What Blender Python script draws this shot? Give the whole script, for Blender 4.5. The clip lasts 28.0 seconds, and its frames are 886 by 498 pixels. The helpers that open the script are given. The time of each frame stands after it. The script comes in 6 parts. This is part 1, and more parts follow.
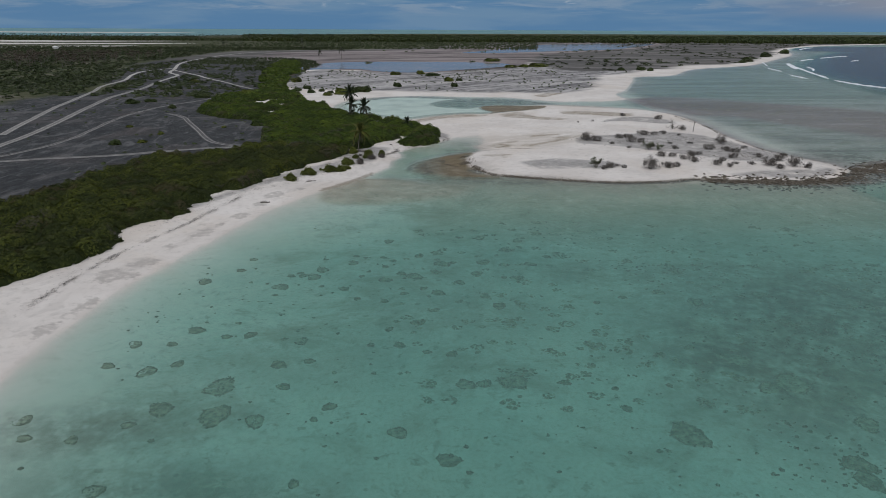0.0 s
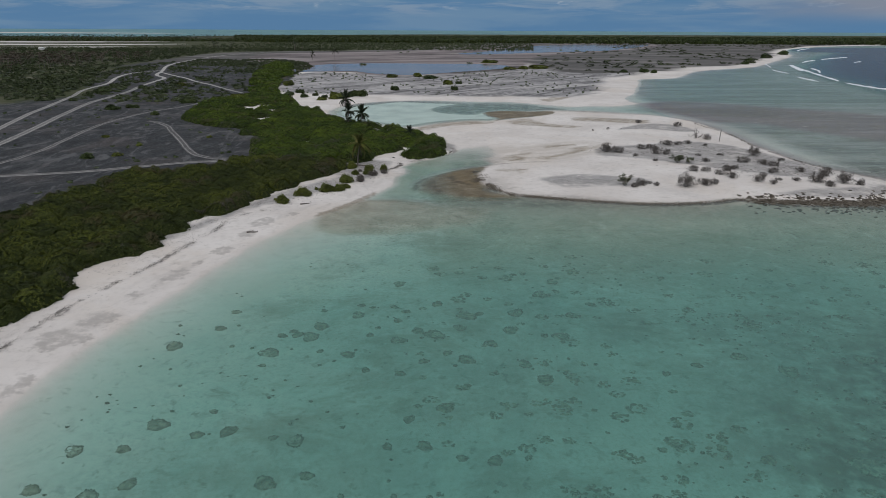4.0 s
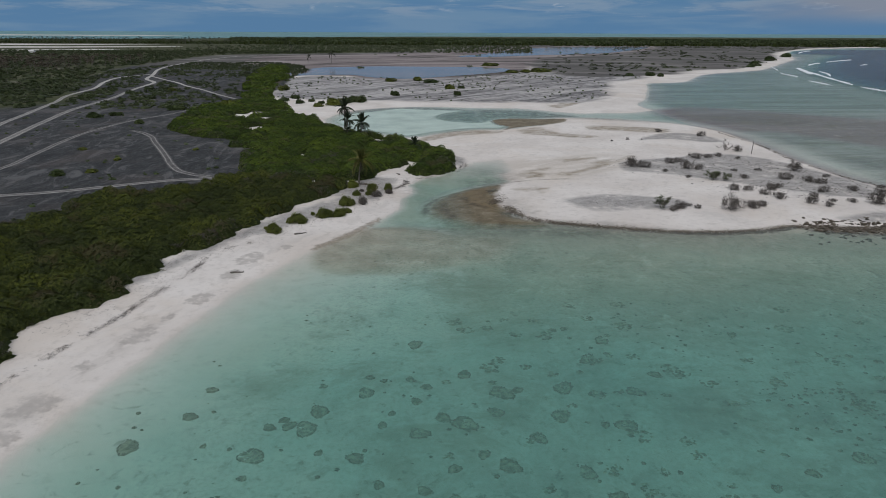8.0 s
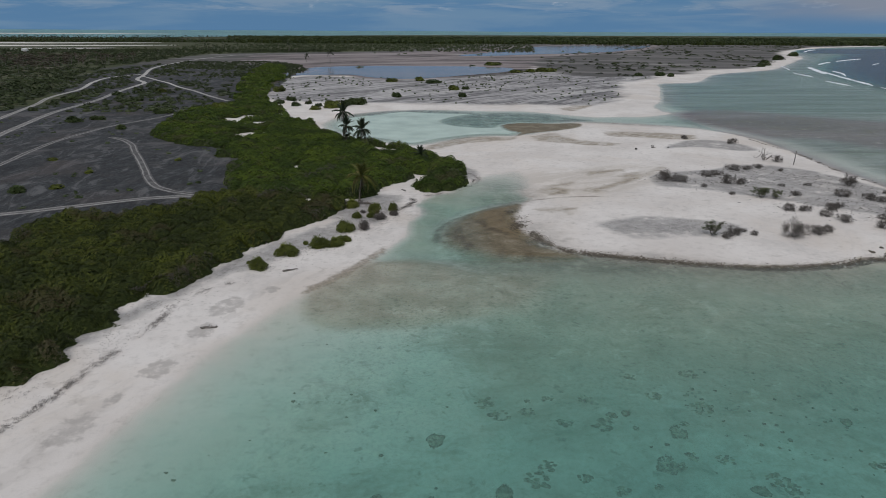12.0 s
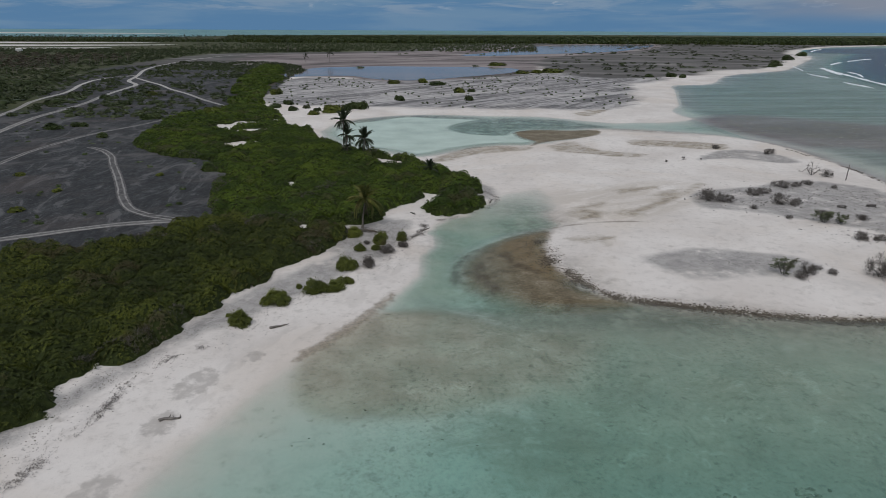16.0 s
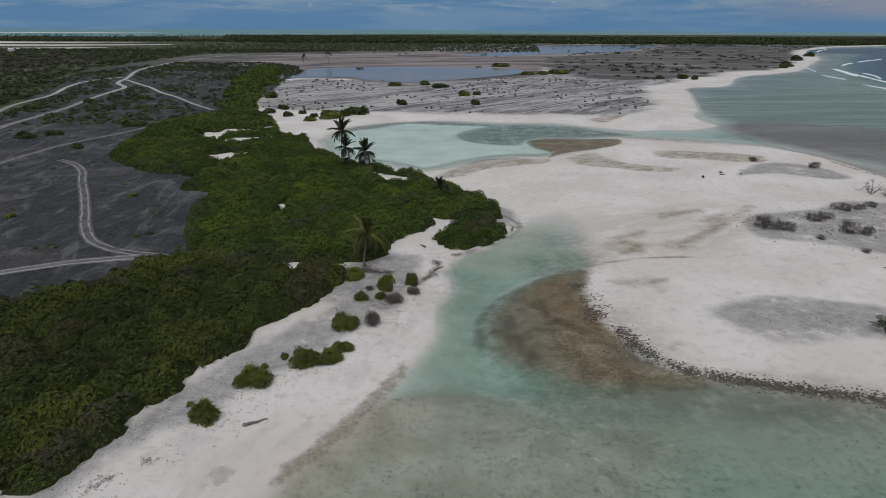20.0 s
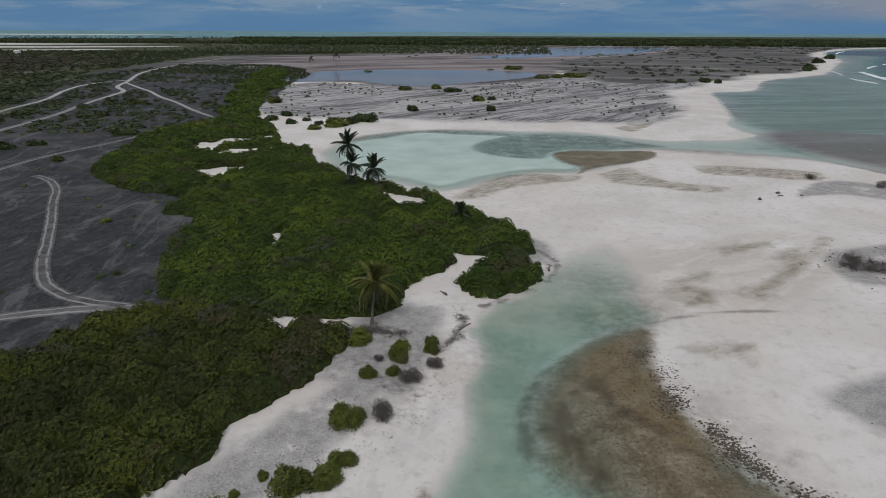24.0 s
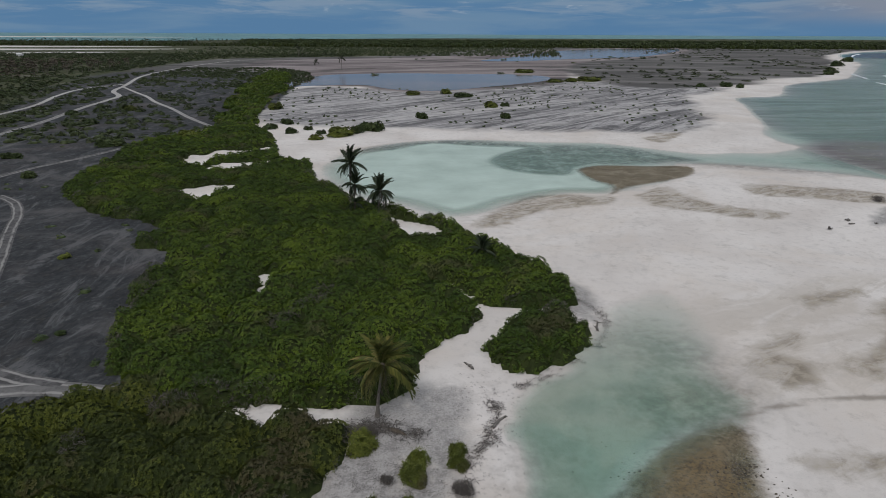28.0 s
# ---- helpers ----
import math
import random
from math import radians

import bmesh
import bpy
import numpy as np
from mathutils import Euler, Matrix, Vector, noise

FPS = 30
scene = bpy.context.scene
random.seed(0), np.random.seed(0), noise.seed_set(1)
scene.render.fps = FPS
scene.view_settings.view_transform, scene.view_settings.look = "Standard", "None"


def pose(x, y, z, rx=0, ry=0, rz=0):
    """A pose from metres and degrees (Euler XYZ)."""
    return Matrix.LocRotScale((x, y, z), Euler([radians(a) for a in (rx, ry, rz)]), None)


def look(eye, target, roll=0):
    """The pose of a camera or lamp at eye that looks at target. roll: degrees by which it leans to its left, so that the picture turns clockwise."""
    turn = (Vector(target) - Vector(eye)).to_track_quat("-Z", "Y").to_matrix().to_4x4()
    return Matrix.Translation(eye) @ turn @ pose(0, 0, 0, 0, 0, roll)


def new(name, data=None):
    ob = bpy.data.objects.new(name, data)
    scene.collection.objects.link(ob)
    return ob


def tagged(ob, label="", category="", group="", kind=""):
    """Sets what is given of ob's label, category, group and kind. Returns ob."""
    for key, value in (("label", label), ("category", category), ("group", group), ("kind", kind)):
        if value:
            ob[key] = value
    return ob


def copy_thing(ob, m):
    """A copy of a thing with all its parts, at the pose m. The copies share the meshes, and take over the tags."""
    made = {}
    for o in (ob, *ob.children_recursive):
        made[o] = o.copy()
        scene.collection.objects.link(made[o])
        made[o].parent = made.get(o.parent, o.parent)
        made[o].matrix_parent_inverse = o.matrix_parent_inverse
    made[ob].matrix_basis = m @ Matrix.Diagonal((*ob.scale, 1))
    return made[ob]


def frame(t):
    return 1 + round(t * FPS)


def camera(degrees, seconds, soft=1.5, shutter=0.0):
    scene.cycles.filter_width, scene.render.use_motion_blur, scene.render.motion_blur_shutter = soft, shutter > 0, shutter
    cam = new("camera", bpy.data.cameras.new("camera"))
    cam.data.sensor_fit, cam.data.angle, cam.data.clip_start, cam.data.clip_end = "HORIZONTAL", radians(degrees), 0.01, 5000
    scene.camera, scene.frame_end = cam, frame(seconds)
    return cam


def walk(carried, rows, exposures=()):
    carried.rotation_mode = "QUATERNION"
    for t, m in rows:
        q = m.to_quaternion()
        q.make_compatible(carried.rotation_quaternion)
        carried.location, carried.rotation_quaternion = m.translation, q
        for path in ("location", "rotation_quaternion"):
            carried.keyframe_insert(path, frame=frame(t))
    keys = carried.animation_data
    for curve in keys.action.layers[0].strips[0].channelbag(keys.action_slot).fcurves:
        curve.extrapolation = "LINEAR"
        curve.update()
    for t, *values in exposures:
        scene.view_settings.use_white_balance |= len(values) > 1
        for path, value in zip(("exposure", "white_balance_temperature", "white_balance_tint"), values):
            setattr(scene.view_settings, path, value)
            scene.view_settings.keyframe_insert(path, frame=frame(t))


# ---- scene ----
cam = camera(72.0, 28.0, soft=0.65)


def aim(x, y, z, turn, down, lean):
    """A camera pose: place, turn to its left, tilt down and lean, in degrees."""
    return pose(x, y, z, 90 - down, 0, turn) @ pose(0, 0, 0, 0, 0, lean)


PATH = [
    (0.0, aim(0.000, 0.000, 29.999, -0.006, 19.737, 0.256)),
    (1.0, aim(-0.881, 4.192, 30.004, -0.279, 19.717, 0.264)),
    (2.0, aim(-1.767, 8.369, 30.028, -0.435, 19.704, 0.269)),
    (3.0, aim(-2.686, 12.470, 30.063, -0.535, 19.693, 0.271)),
    (3.5, aim(-3.156, 14.481, 30.083, -0.602, 19.690, 0.270)),
    (5.5, aim(-5.036, 22.293, 30.188, -0.812, 19.588, 0.265)),
    (6.0, aim(-5.415, 24.248, 30.213, -0.857, 19.545, 0.262)),
    (7.0, aim(-6.059, 28.190, 30.253, -0.933, 19.510, 0.256)),
    (8.0, aim(-6.563, 32.204, 30.262, -0.999, 19.501, 0.256)),
    (9.0, aim(-7.032, 36.332, 30.230, -1.058, 19.461, 0.259)),
    (10.0, aim(-7.547, 40.563, 30.170, -1.074, 19.484, 0.266)),
    (11.0, aim(-8.107, 44.775, 30.105, -1.098, 19.602, 0.273)),
    (12.0, aim(-8.731, 48.901, 30.091, -1.091, 19.618, 0.279)),
    (12.5, aim(-9.047, 50.927, 30.100, -1.078, 19.613, 0.280)),
    (14.5, aim(-10.219, 58.890, 30.210, -1.050, 19.628, 0.278)),
    (15.0, aim(-10.490, 60.929, 30.231, -1.065, 19.640, 0.276)),
    (16.0, aim(-11.031, 65.043, 30.263, -1.094, 19.672, 0.270)),
    (17.0, aim(-11.600, 69.153, 30.299, -1.142, 19.677, 0.266)),
    (18.0, aim(-12.174, 73.307, 30.341, -1.213, 19.667, 0.262)),
    (19.0, aim(-12.691, 77.590, 30.372, -1.229, 19.677, 0.264)),
    (20.0, aim(-13.148, 81.976, 30.384, -1.180, 19.704, 0.276)),
    (21.0, aim(-13.601, 86.366, 30.374, -1.059, 19.715, 0.285)),
    (21.5, aim(-13.838, 88.534, 30.363, -0.950, 19.717, 0.287)),
    (23.5, aim(-14.735, 96.942, 30.279, -0.477, 19.586, 0.283)),
    (24.0, aim(-14.945, 98.995, 30.254, -0.413, 19.554, 0.276)),
    (25.0, aim(-15.375, 103.076, 30.200, -0.281, 19.499, 0.264)),
    (26.0, aim(-15.810, 107.218, 30.166, -0.099, 19.456, 0.262)),
    (27.0, aim(-16.250, 111.475, 30.181, 0.053, 19.417, 0.264)),
    (28.0, aim(-16.720, 115.802, 30.233, 0.166, 19.364, 0.257)),
]
walk(cam, PATH)

# ---- sky, sun and exposure ----
scene.view_settings.exposure = -0.03
SUN_UP, SUN_TURN = 52.0, 200.0      # elevation, and compass turn from +y towards +x

world = bpy.data.worlds.new("sky")
scene.world = world
world.use_nodes = True


class Tree:
    """Short forms for building a node tree."""

    def __init__(self, nt):
        self.nt = nt

    def n(self, kind, ins=None):
        node = self.nt.nodes.new(kind)
        for key, value in (ins or {}).items():
            self.put(node.inputs[key], value)
        return node

    def put(self, socket, value):
        if isinstance(value, bpy.types.NodeSocket):
            self.nt.links.new(value, socket)
        elif value is not None:
            if socket.type == "RGBA" and len(value) == 3:
                value = (*value, 1.0)
            socket.default_value = value

    def math(self, op, a, b=None, clamp=False):
        node = self.n("ShaderNodeMath", {0: a})
        node.operation, node.use_clamp = op, clamp
        if b is not None:
            self.put(node.inputs[1], b)
        return node.outputs[0]

    def mix(self, fac, a, b, blend="MIX"):
        node = self.n("ShaderNodeMix")
        node.data_type, node.blend_type = "RGBA", blend
        self.put(node.inputs[0], fac)
        self.put(node.inputs[6], a)
        self.put(node.inputs[7], b)
        return node.outputs[2]

    def noise(self, vec, scale, detail=4.0, rough=0.55, distort=0.0):
        node = self.n("ShaderNodeTexNoise", {"Vector": vec, "Scale": scale, "Detail": detail, "Roughness": rough, "Distortion": distort})
        return node.outputs["Fac"]

    def span(self, value, lo, hi):
        """value from lo to hi, as 0 to 1."""
        node = self.n("ShaderNodeMapRange", {0: value, 1: lo, 2: hi, 3: 0.0, 4: 1.0})
        node.interpolation_type = "SMOOTHSTEP"
        return node.outputs[0]

    def ramp(self, fac, stops):
        node = self.n("ShaderNodeValToRGB", {0: fac})
        e = node.color_ramp.elements
        while len(e) < len(stops):
            e.new(0.5)
        for one, (p, c) in zip(e, stops):
            one.position, one.color = p, (*c, 1.0)
        return node.outputs[0]

    def stretch(self, vec, sx, sy, sz, turn=0.0):
        node = self.n("ShaderNodeMapping", {"Vector": vec})
        node.vector_type = "TEXTURE"
        self.put(node.inputs["Scale"], (1 / sx, 1 / sy, 1 / sz))
        self.put(node.inputs["Rotation"], (0, 0, radians(turn)))
        return node.outputs[0]

    def attr(self, name):
        node = self.n("ShaderNodeAttribute")
        node.attribute_name = name
        return node.outputs["Fac"]

    def place(self):
        return self.n("ShaderNodeNewGeometry").outputs["Position"]


w = Tree(world.node_tree)
sky = w.n("ShaderNodeTexSky")
sky.sky_type, sky.sun_disc, sky.sun_elevation, sky.sun_rotation = "NISHITA", False, radians(SUN_UP), radians(SUN_TURN)
sky.air_density, sky.dust_density, sky.ozone_density = 1.0, 0.6, 1.5
way = w.n("ShaderNodeTexCoord").outputs["Generated"]
flat = w.stretch(way, 3.0, 3.0, 22.0)
puffs = w.noise(flat, 1.6, 5.0, 0.5, 0.2)
wisps = w.noise(w.stretch(way, 6.0, 6.0, 32.0), 2.2, 5.0, 0.6, 0.5)
up = w.n("ShaderNodeSeparateXYZ", {0: way}).outputs[2]
side = w.n("ShaderNodeSeparateXYZ", {0: way}).outputs[0]
veil = w.noise(w.stretch(way, 5.0, 5.0, 48.0), 1.5, 6.0, 0.6, 0.4)
deck = w.mix(w.span(puffs, 0.42, 0.64), (1.1, 2.35, 4.1), (1.6, 2.8, 4.3))
deck = w.mix(w.math("MULTIPLY", w.span(veil, 0.46, 0.66), w.span(up, 0.012, 0.034)), deck, (2.2, 3.2, 4.5))
grey = w.math("MULTIPLY", w.span(w.math("ADD", side, w.math("MULTIPLY", puffs, 0.3)), 0.50, 0.72), w.span(up, 0.006, 0.034))
deck = w.mix(w.math("MULTIPLY", grey, 0.85), deck, (2.7, 2.95, 3.6))
deck = w.mix(w.math("MULTIPLY", w.span(wisps, 0.58, 0.76), w.span(up, 0.026, 0.040)), deck, (4.6, 5.2, 6.0))
deck = w.mix(w.span(up, 0.05, 0.11), deck, (2.3, 2.75, 3.2))
deck = w.mix(w.span(up, 0.15, 0.6), deck, w.mix(w.span(puffs, 0.35, 0.62), (5.2, 5.8, 6.8), (9.2, 9.3, 9.5)))
both = w.mix(w.span(up, 0.1, 0.9), deck, w.mix(0.3, deck, sky.outputs[0]))
w.put(world.node_tree.nodes["Background"].inputs[0], both)
world.node_tree.nodes["Background"].inputs[1].default_value = 0.085

sun = new("sun", bpy.data.lights.new("sun", "SUN"))
sun.data.energy, sun.data.angle, sun.data.color = 1.1, radians(14.0), (1.0, 0.96, 0.935)
a, e = radians(SUN_TURN), radians(SUN_UP)
sun.matrix_world = look((math.sin(a) * math.cos(e) * 200, math.cos(a) * math.cos(e) * 200, math.sin(e) * 200), (0, 0, 0))

# ---- materials ----
def material(name):
    m = bpy.data.materials.new(name)
    m.use_nodes = True
    t = Tree(m.node_tree)
    t.bsdf = m.node_tree.nodes["Principled BSDF"]
    t.bsdf.inputs["Roughness"].default_value = 0.9
    t.bsdf.inputs["Specular IOR Level"].default_value = 0.2
    t.m = m
    return t


def bump(t, height, strength, distance=0.1):
    t.put(t.bsdf.inputs["Normal"], t.n("ShaderNodeBump", {"Height": height, "Strength": strength, "Distance": distance}).outputs[0])


def plain(name, low, high, scale=3.0, rough=0.9, relief=0.3, island=0.0):
    """A surface between two colours, mottled at two scales."""
    t = material(name)
    p = t.place()
    fac = t.math("ADD", t.math("MULTIPLY", t.noise(p, scale, 5.0), 0.7), t.math("MULTIPLY", t.noise(p, scale * 7.0, 3.0), 0.3))
    fac = t.span(fac, 0.32, 0.68)
    if island:
        r = t.n("ShaderNodeNewGeometry").outputs["Random Per Island"]
        fac = t.math("ADD", t.math("MULTIPLY", fac, 1.0 - island), t.math("MULTIPLY", r, island))
    t.put(t.bsdf.inputs["Base Color"], t.mix(fac, low, high))
    t.bsdf.inputs["Roughness"].default_value = rough
    bump(t, t.noise(p, scale * 5.0, 4.0), relief, 0.05)
    return t.m


def leaf_material(name, dark, mid, light, dry=(0.10, 0.085, 0.05), dry_part=0.06, patch=0.10):
    """Leaves that differ one by one, in patches of fresher and duller growth."""
    t = material(name)
    p = t.place()
    r = t.n("ShaderNodeNewGeometry").outputs["Random Per Island"]
    area = t.noise(p, patch, 4.0, 0.6)
    fac = t.math("ADD", t.math("MULTIPLY", r, 0.42), t.math("MULTIPLY", t.span(area, 0.38, 0.62), 0.33))
    fac = t.math("ADD", fac, t.math("MULTIPLY", t.attr("tone"), 0.3))
    col = t.ramp(fac, ((0.0, dark), (0.5, mid), (1.0, light)))
    spots = t.math("ADD", t.span(t.noise(p, 0.13, 5.0, 0.6), 0.54, 0.68), t.math("MULTIPLY", r, dry_part * 4.0))
    col = t.mix(t.math("MULTIPLY", t.span(spots, 0.15, 1.0), min(1.0, dry_part * 10.0)), col, dry)
    t.put(t.bsdf.inputs["Base Color"], col)
    t.bsdf.inputs["Roughness"].default_value = 0.62
    t.bsdf.inputs["Specular IOR Level"].default_value = 0.25
    return t.m


def edge(t, name, soft, jitter, scale):
    """1 inside a zone of the ground, with a broken edge; the zone is a distance kept on the sheet."""
    p = t.place()
    wob = t.math("MULTIPLY", t.math("SUBTRACT", t.noise(p, scale, 6.0, 0.62), 0.5), jitter)
    return t.span(t.math("ADD", t.attr(name), wob), -soft, soft)


def ground_material():
    t = material("coral_ground")
    p = t.place()
    fine = t.noise(p, 9.0, 3.0)
    grain = t.noise(p, 0.9, 6.0, 0.6)
    broad = t.noise(p, 0.06, 4.0, 0.55)
    mid = t.noise(p, 0.22, 5.0, 0.6)
    # pale coral sand
    sand = t.mix(t.span(broad, 0.3, 0.7), (0.60, 0.555, 0.515), (0.71, 0.67, 0.63))
    sand = t.mix(t.math("MULTIPLY", t.span(grain, 0.45, 0.75), 0.35), sand, (0.45, 0.415, 0.385))
    sand = t.mix(t.math("MULTIPLY", t.span(t.noise(p, 0.035, 6.0, 0.62, 0.8), 0.48, 0.68), 0.55), sand, (0.60, 0.53, 0.46))
    sand = t.mix(t.math("MULTIPLY", t.span(t.noise(p, 0.11, 8.0, 0.7, 0.5), 0.54, 0.70), 0.4), sand, (0.45, 0.43, 0.41))
    # damp sand along the water, and drying patches higher up the slope
    shore = t.attr("shore")
    wet = t.math("SUBTRACT", 1.0, t.span(t.math("ADD", shore, t.math("MULTIPLY", t.math("SUBTRACT", mid, 0.5), 2.0)), -0.1, 1.1))
    sand = t.mix(t.math("MULTIPLY", wet, 0.35), sand, (0.50, 0.455, 0.40))
    band = t.math("MULTIPLY", t.span(shore, 1.6, 3.0), t.math("SUBTRACT", 1.0, t.span(shore, 4.2, 6.0)))
    blot = t.span(t.noise(t.stretch(p, 0.45, 1.0, 1.0, 72.0), 0.4, 4.0, 0.5), 0.52, 0.58)
    sand = t.mix(t.math("MULTIPLY", t.math("MULTIPLY", band, blot), t.math("MULTIPLY", t.attr("slope"), 0.2)), sand, (0.36, 0.33, 0.30))
    cusp = t.math("MULTIPLY", edge(t, "cusp", 0.35, 2.4, 0.9), t.span(grain, 0.3, 0.55))
    sand = t.mix(t.math("MULTIPLY", cusp, 0.6), sand, (0.35, 0.325, 0.30))
    # foot-trodden, wind-rippled unevenness of the dry sand
    sand = t.mix(t.math("MULTIPLY", t.span(t.noise(p, 3.6, 6.0, 0.75), 0.54, 0.70), 0.22), sand, (0.40, 0.375, 0.35))
    sand = t.mix(t.math("MULTIPLY", t.span(t.noise(t.stretch(p, 0.18, 1.0, 1.0, 64.0), 0.35, 7.0, 0.7, 0.8), 0.55, 0.68), 0.22), sand, (0.47, 0.44, 0.41))
    # grey coral rubble and leaf litter behind the beach crest, and shaded ground between bushes
    litter = t.math("MULTIPLY", edge(t, "litter", 1.1, 3.0, 0.3), t.span(t.math("ADD", t.math("MULTIPLY", mid, 0.65), t.math("MULTIPLY", grain, 0.35)), 0.31, 0.51))
    chips = t.math("ADD", t.math("MULTIPLY", t.noise(p, 5.5, 6.0, 0.78), 0.6), t.math("MULTIPLY", grain, 0.4))
    sand = t.mix(t.math("MULTIPLY", litter, 0.8), sand, t.mix(t.span(chips, 0.40, 0.60), (0.14, 0.136, 0.134), (0.38, 0.365, 0.35)))
    damp = t.math("MULTIPLY", edge(t, "damp", 3.0, 9.0, 0.12), t.span(t.noise(t.stretch(p, 0.3, 1.0, 1.0, 32.0), 0.22, 8.0, 0.7, 1.2), 0.36, 0.6))
    sand = t.mix(t.math("MULTIPLY", damp, 0.55), sand, (0.47, 0.42, 0.36))
    stain = t.math("MULTIPLY", edge(t, "stain", 1.1, 4.2, 0.45), t.math("ADD", 0.45, t.math("MULTIPLY", t.span(t.noise(t.stretch(p, 0.4, 1.0, 1.0, 30.0), 0.3, 8.0, 0.72, 1.0), 0.40, 0.58), 0.6)))
    sand = t.mix(t.math("MULTIPLY", stain, 0.85), sand, t.mix(t.span(grain, 0.4, 0.6), (0.22, 0.185, 0.14), (0.36, 0.315, 0.25)))
    # drawn-out grey streaks on the flats north of the pool
    comb = t.noise(t.stretch(p, 0.12, 1.0, 1.0, 50.0), 0.17, 9.0, 0.72, 1.4)
    flats = t.mix(t.span(comb, 0.41, 0.58), (0.12, 0.117, 0.118), (0.42, 0.405, 0.40))
    drift = t.noise(t.stretch(p, 0.16, 1.0, 1.0, 38.0), 0.05, 8.0, 0.7, 1.2)
    flats = t.mix(t.math("MULTIPLY", t.span(drift, 0.50, 0.66), 0.6), flats, (0.11, 0.108, 0.11))
    flats = t.mix(t.math("MULTIPLY", t.math("SUBTRACT", 1.0, t.span(drift, 0.40, 0.47)), 0.6), flats, (0.50, 0.48, 0.46))
    flats = t.mix(t.math("MULTIPLY", t.span(mid, 0.47, 0.62), 0.4), flats, (0.16, 0.15, 0.15))
    col = t.mix(edge(t, "flats", 5.0, 22.0, 0.05), sand, flats)
    # burnt scrubland: ash grey with faint arcs, brownish and pale patches
    arcs = t.noise(t.stretch(p, 0.45, 1.0, 1.0, 82.0), 0.9, 10.0, 0.8, 0.8)
    ash = t.mix(t.span(arcs, 0.36, 0.66), (0.020, 0.022, 0.024), (0.052, 0.055, 0.058))
    smear = t.noise(t.stretch(p, 0.35, 1.0, 1.0, 98.0), 0.16, 10.0, 0.74, 1.6)
    ash = t.mix(t.math("MULTIPLY", t.span(smear, 0.51, 0.62), 0.55), ash, (0.15, 0.15, 0.152))
    ash = t.mix(t.math("MULTIPLY", t.math("SUBTRACT", 1.0, t.span(smear, 0.38, 0.48)), 0.6), ash, (0.018, 0.019, 0.021))
    ash = t.mix(t.math("MULTIPLY", t.span(t.noise(p, 0.045, 6.0, 0.6), 0.5, 0.7), 0.45), ash, (0.085, 0.07, 0.066))
    ash = t.mix(t.math("MULTIPLY", t.span(t.noise(p, 1.5, 7.0, 0.75), 0.54, 0.72), 0.5), ash, (0.165, 0.16, 0.162))
    ash = t.mix(t.math("MULTIPLY", t.span(t.noise(p, 0.03, 7.0, 0.68, 1.5), 0.50, 0.66), 0.6), ash, (0.12, 0.115, 0.114))
    ash = t.mix(t.math("MULTIPLY", t.span(t.noise(p, 0.6, 7.0, 0.75), 0.56, 0.72), 0.6), ash, (0.020, 0.021, 0.021))
    col = t.mix(edge(t, "ash", 1.2, 6.0, 0.15), col, ash)
    # dark low heath on the far flats
    heath = t.ramp(t.noise(t.stretch(p, 0.25, 1.0, 1.0, -12.0), 0.022, 8.0, 0.66), ((0.3, (0.045, 0.042, 0.040)), (0.5, (0.10, 0.095, 0.09)), (0.62, (0.19, 0.18, 0.17)), (0.75, (0.36, 0.33, 0.31))))
    col = t.mix(edge(t, "heath", 8.0, 40.0, 0.02), col, heath)
    # far scrub, dry grass and low green growth between bare soil
    growth = t.ramp(t.noise(t.stretch(p, 0.7, 1.0, 1.0), 0.03, 8.0, 0.68), ((0.34, (0.026, 0.033, 0.012)), (0.48, (0.045, 0.054, 0.02)), (0.58, (0.075, 0.074, 0.042)), (0.72, (0.15, 0.14, 0.12))))
    col = t.mix(edge(t, "scrub", 6.0, 60.0, 0.02), col, growth)
    # rosy mud of the salt pans
    pans = t.noise(t.stretch(p, 0.4, 1.0, 1.0, 25.0), 0.016, 9.0, 0.68, 1.2)
    mud = t.ramp(pans, ((0.38, (0.075, 0.068, 0.066)), (0.46, (0.17, 0.145, 0.142)), (0.55, (0.25, 0.215, 0.21)), (0.66, (0.33, 0.30, 0.29))))
    col = t.mix(edge(t, "mud", 6.0, 40.0, 0.02), col, mud)
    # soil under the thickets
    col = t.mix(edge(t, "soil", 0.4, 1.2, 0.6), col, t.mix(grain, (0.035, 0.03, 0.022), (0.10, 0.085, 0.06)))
    # sea bed: dark weed, brown algae on the tidal flat, reef rock
    specks = t.math("MULTIPLY", t.span(t.noise(p, 2.2, 6.0, 0.75), 0.50, 0.66), t.span(t.noise(p, 0.12, 5.0, 0.65), 0.3, 0.6))
    gritty = t.mix(t.math("MULTIPLY", specks, 0.75), t.mix(t.span(mid, 0.35, 0.65), (0.30, 0.265, 0.20), (0.42, 0.375, 0.30)), (0.10, 0.082, 0.055))
    col = t.mix(t.math("MULTIPLY", t.span(t.math("ADD", t.attr("grit"), t.math("MULTIPLY", t.math("SUBTRACT", mid, 0.5), 0.8)), 0.15, 0.9), 0.92), col, gritty)
    reefs = t.noise(t.stretch(p, 0.25, 1.0, 1.0, 6.0), 0.05, 9.0, 0.70, 2.0)
    banks = t.ramp(reefs, ((0.36, (0.065, 0.046, 0.053)), (0.46, (0.13, 0.096, 0.104)), (0.55, (0.19, 0.15, 0.155)), (0.66, (0.36, 0.34, 0.33))))
    col = t.mix(t.math("MULTIPLY", t.attr("reef"), 0.95), col, banks)
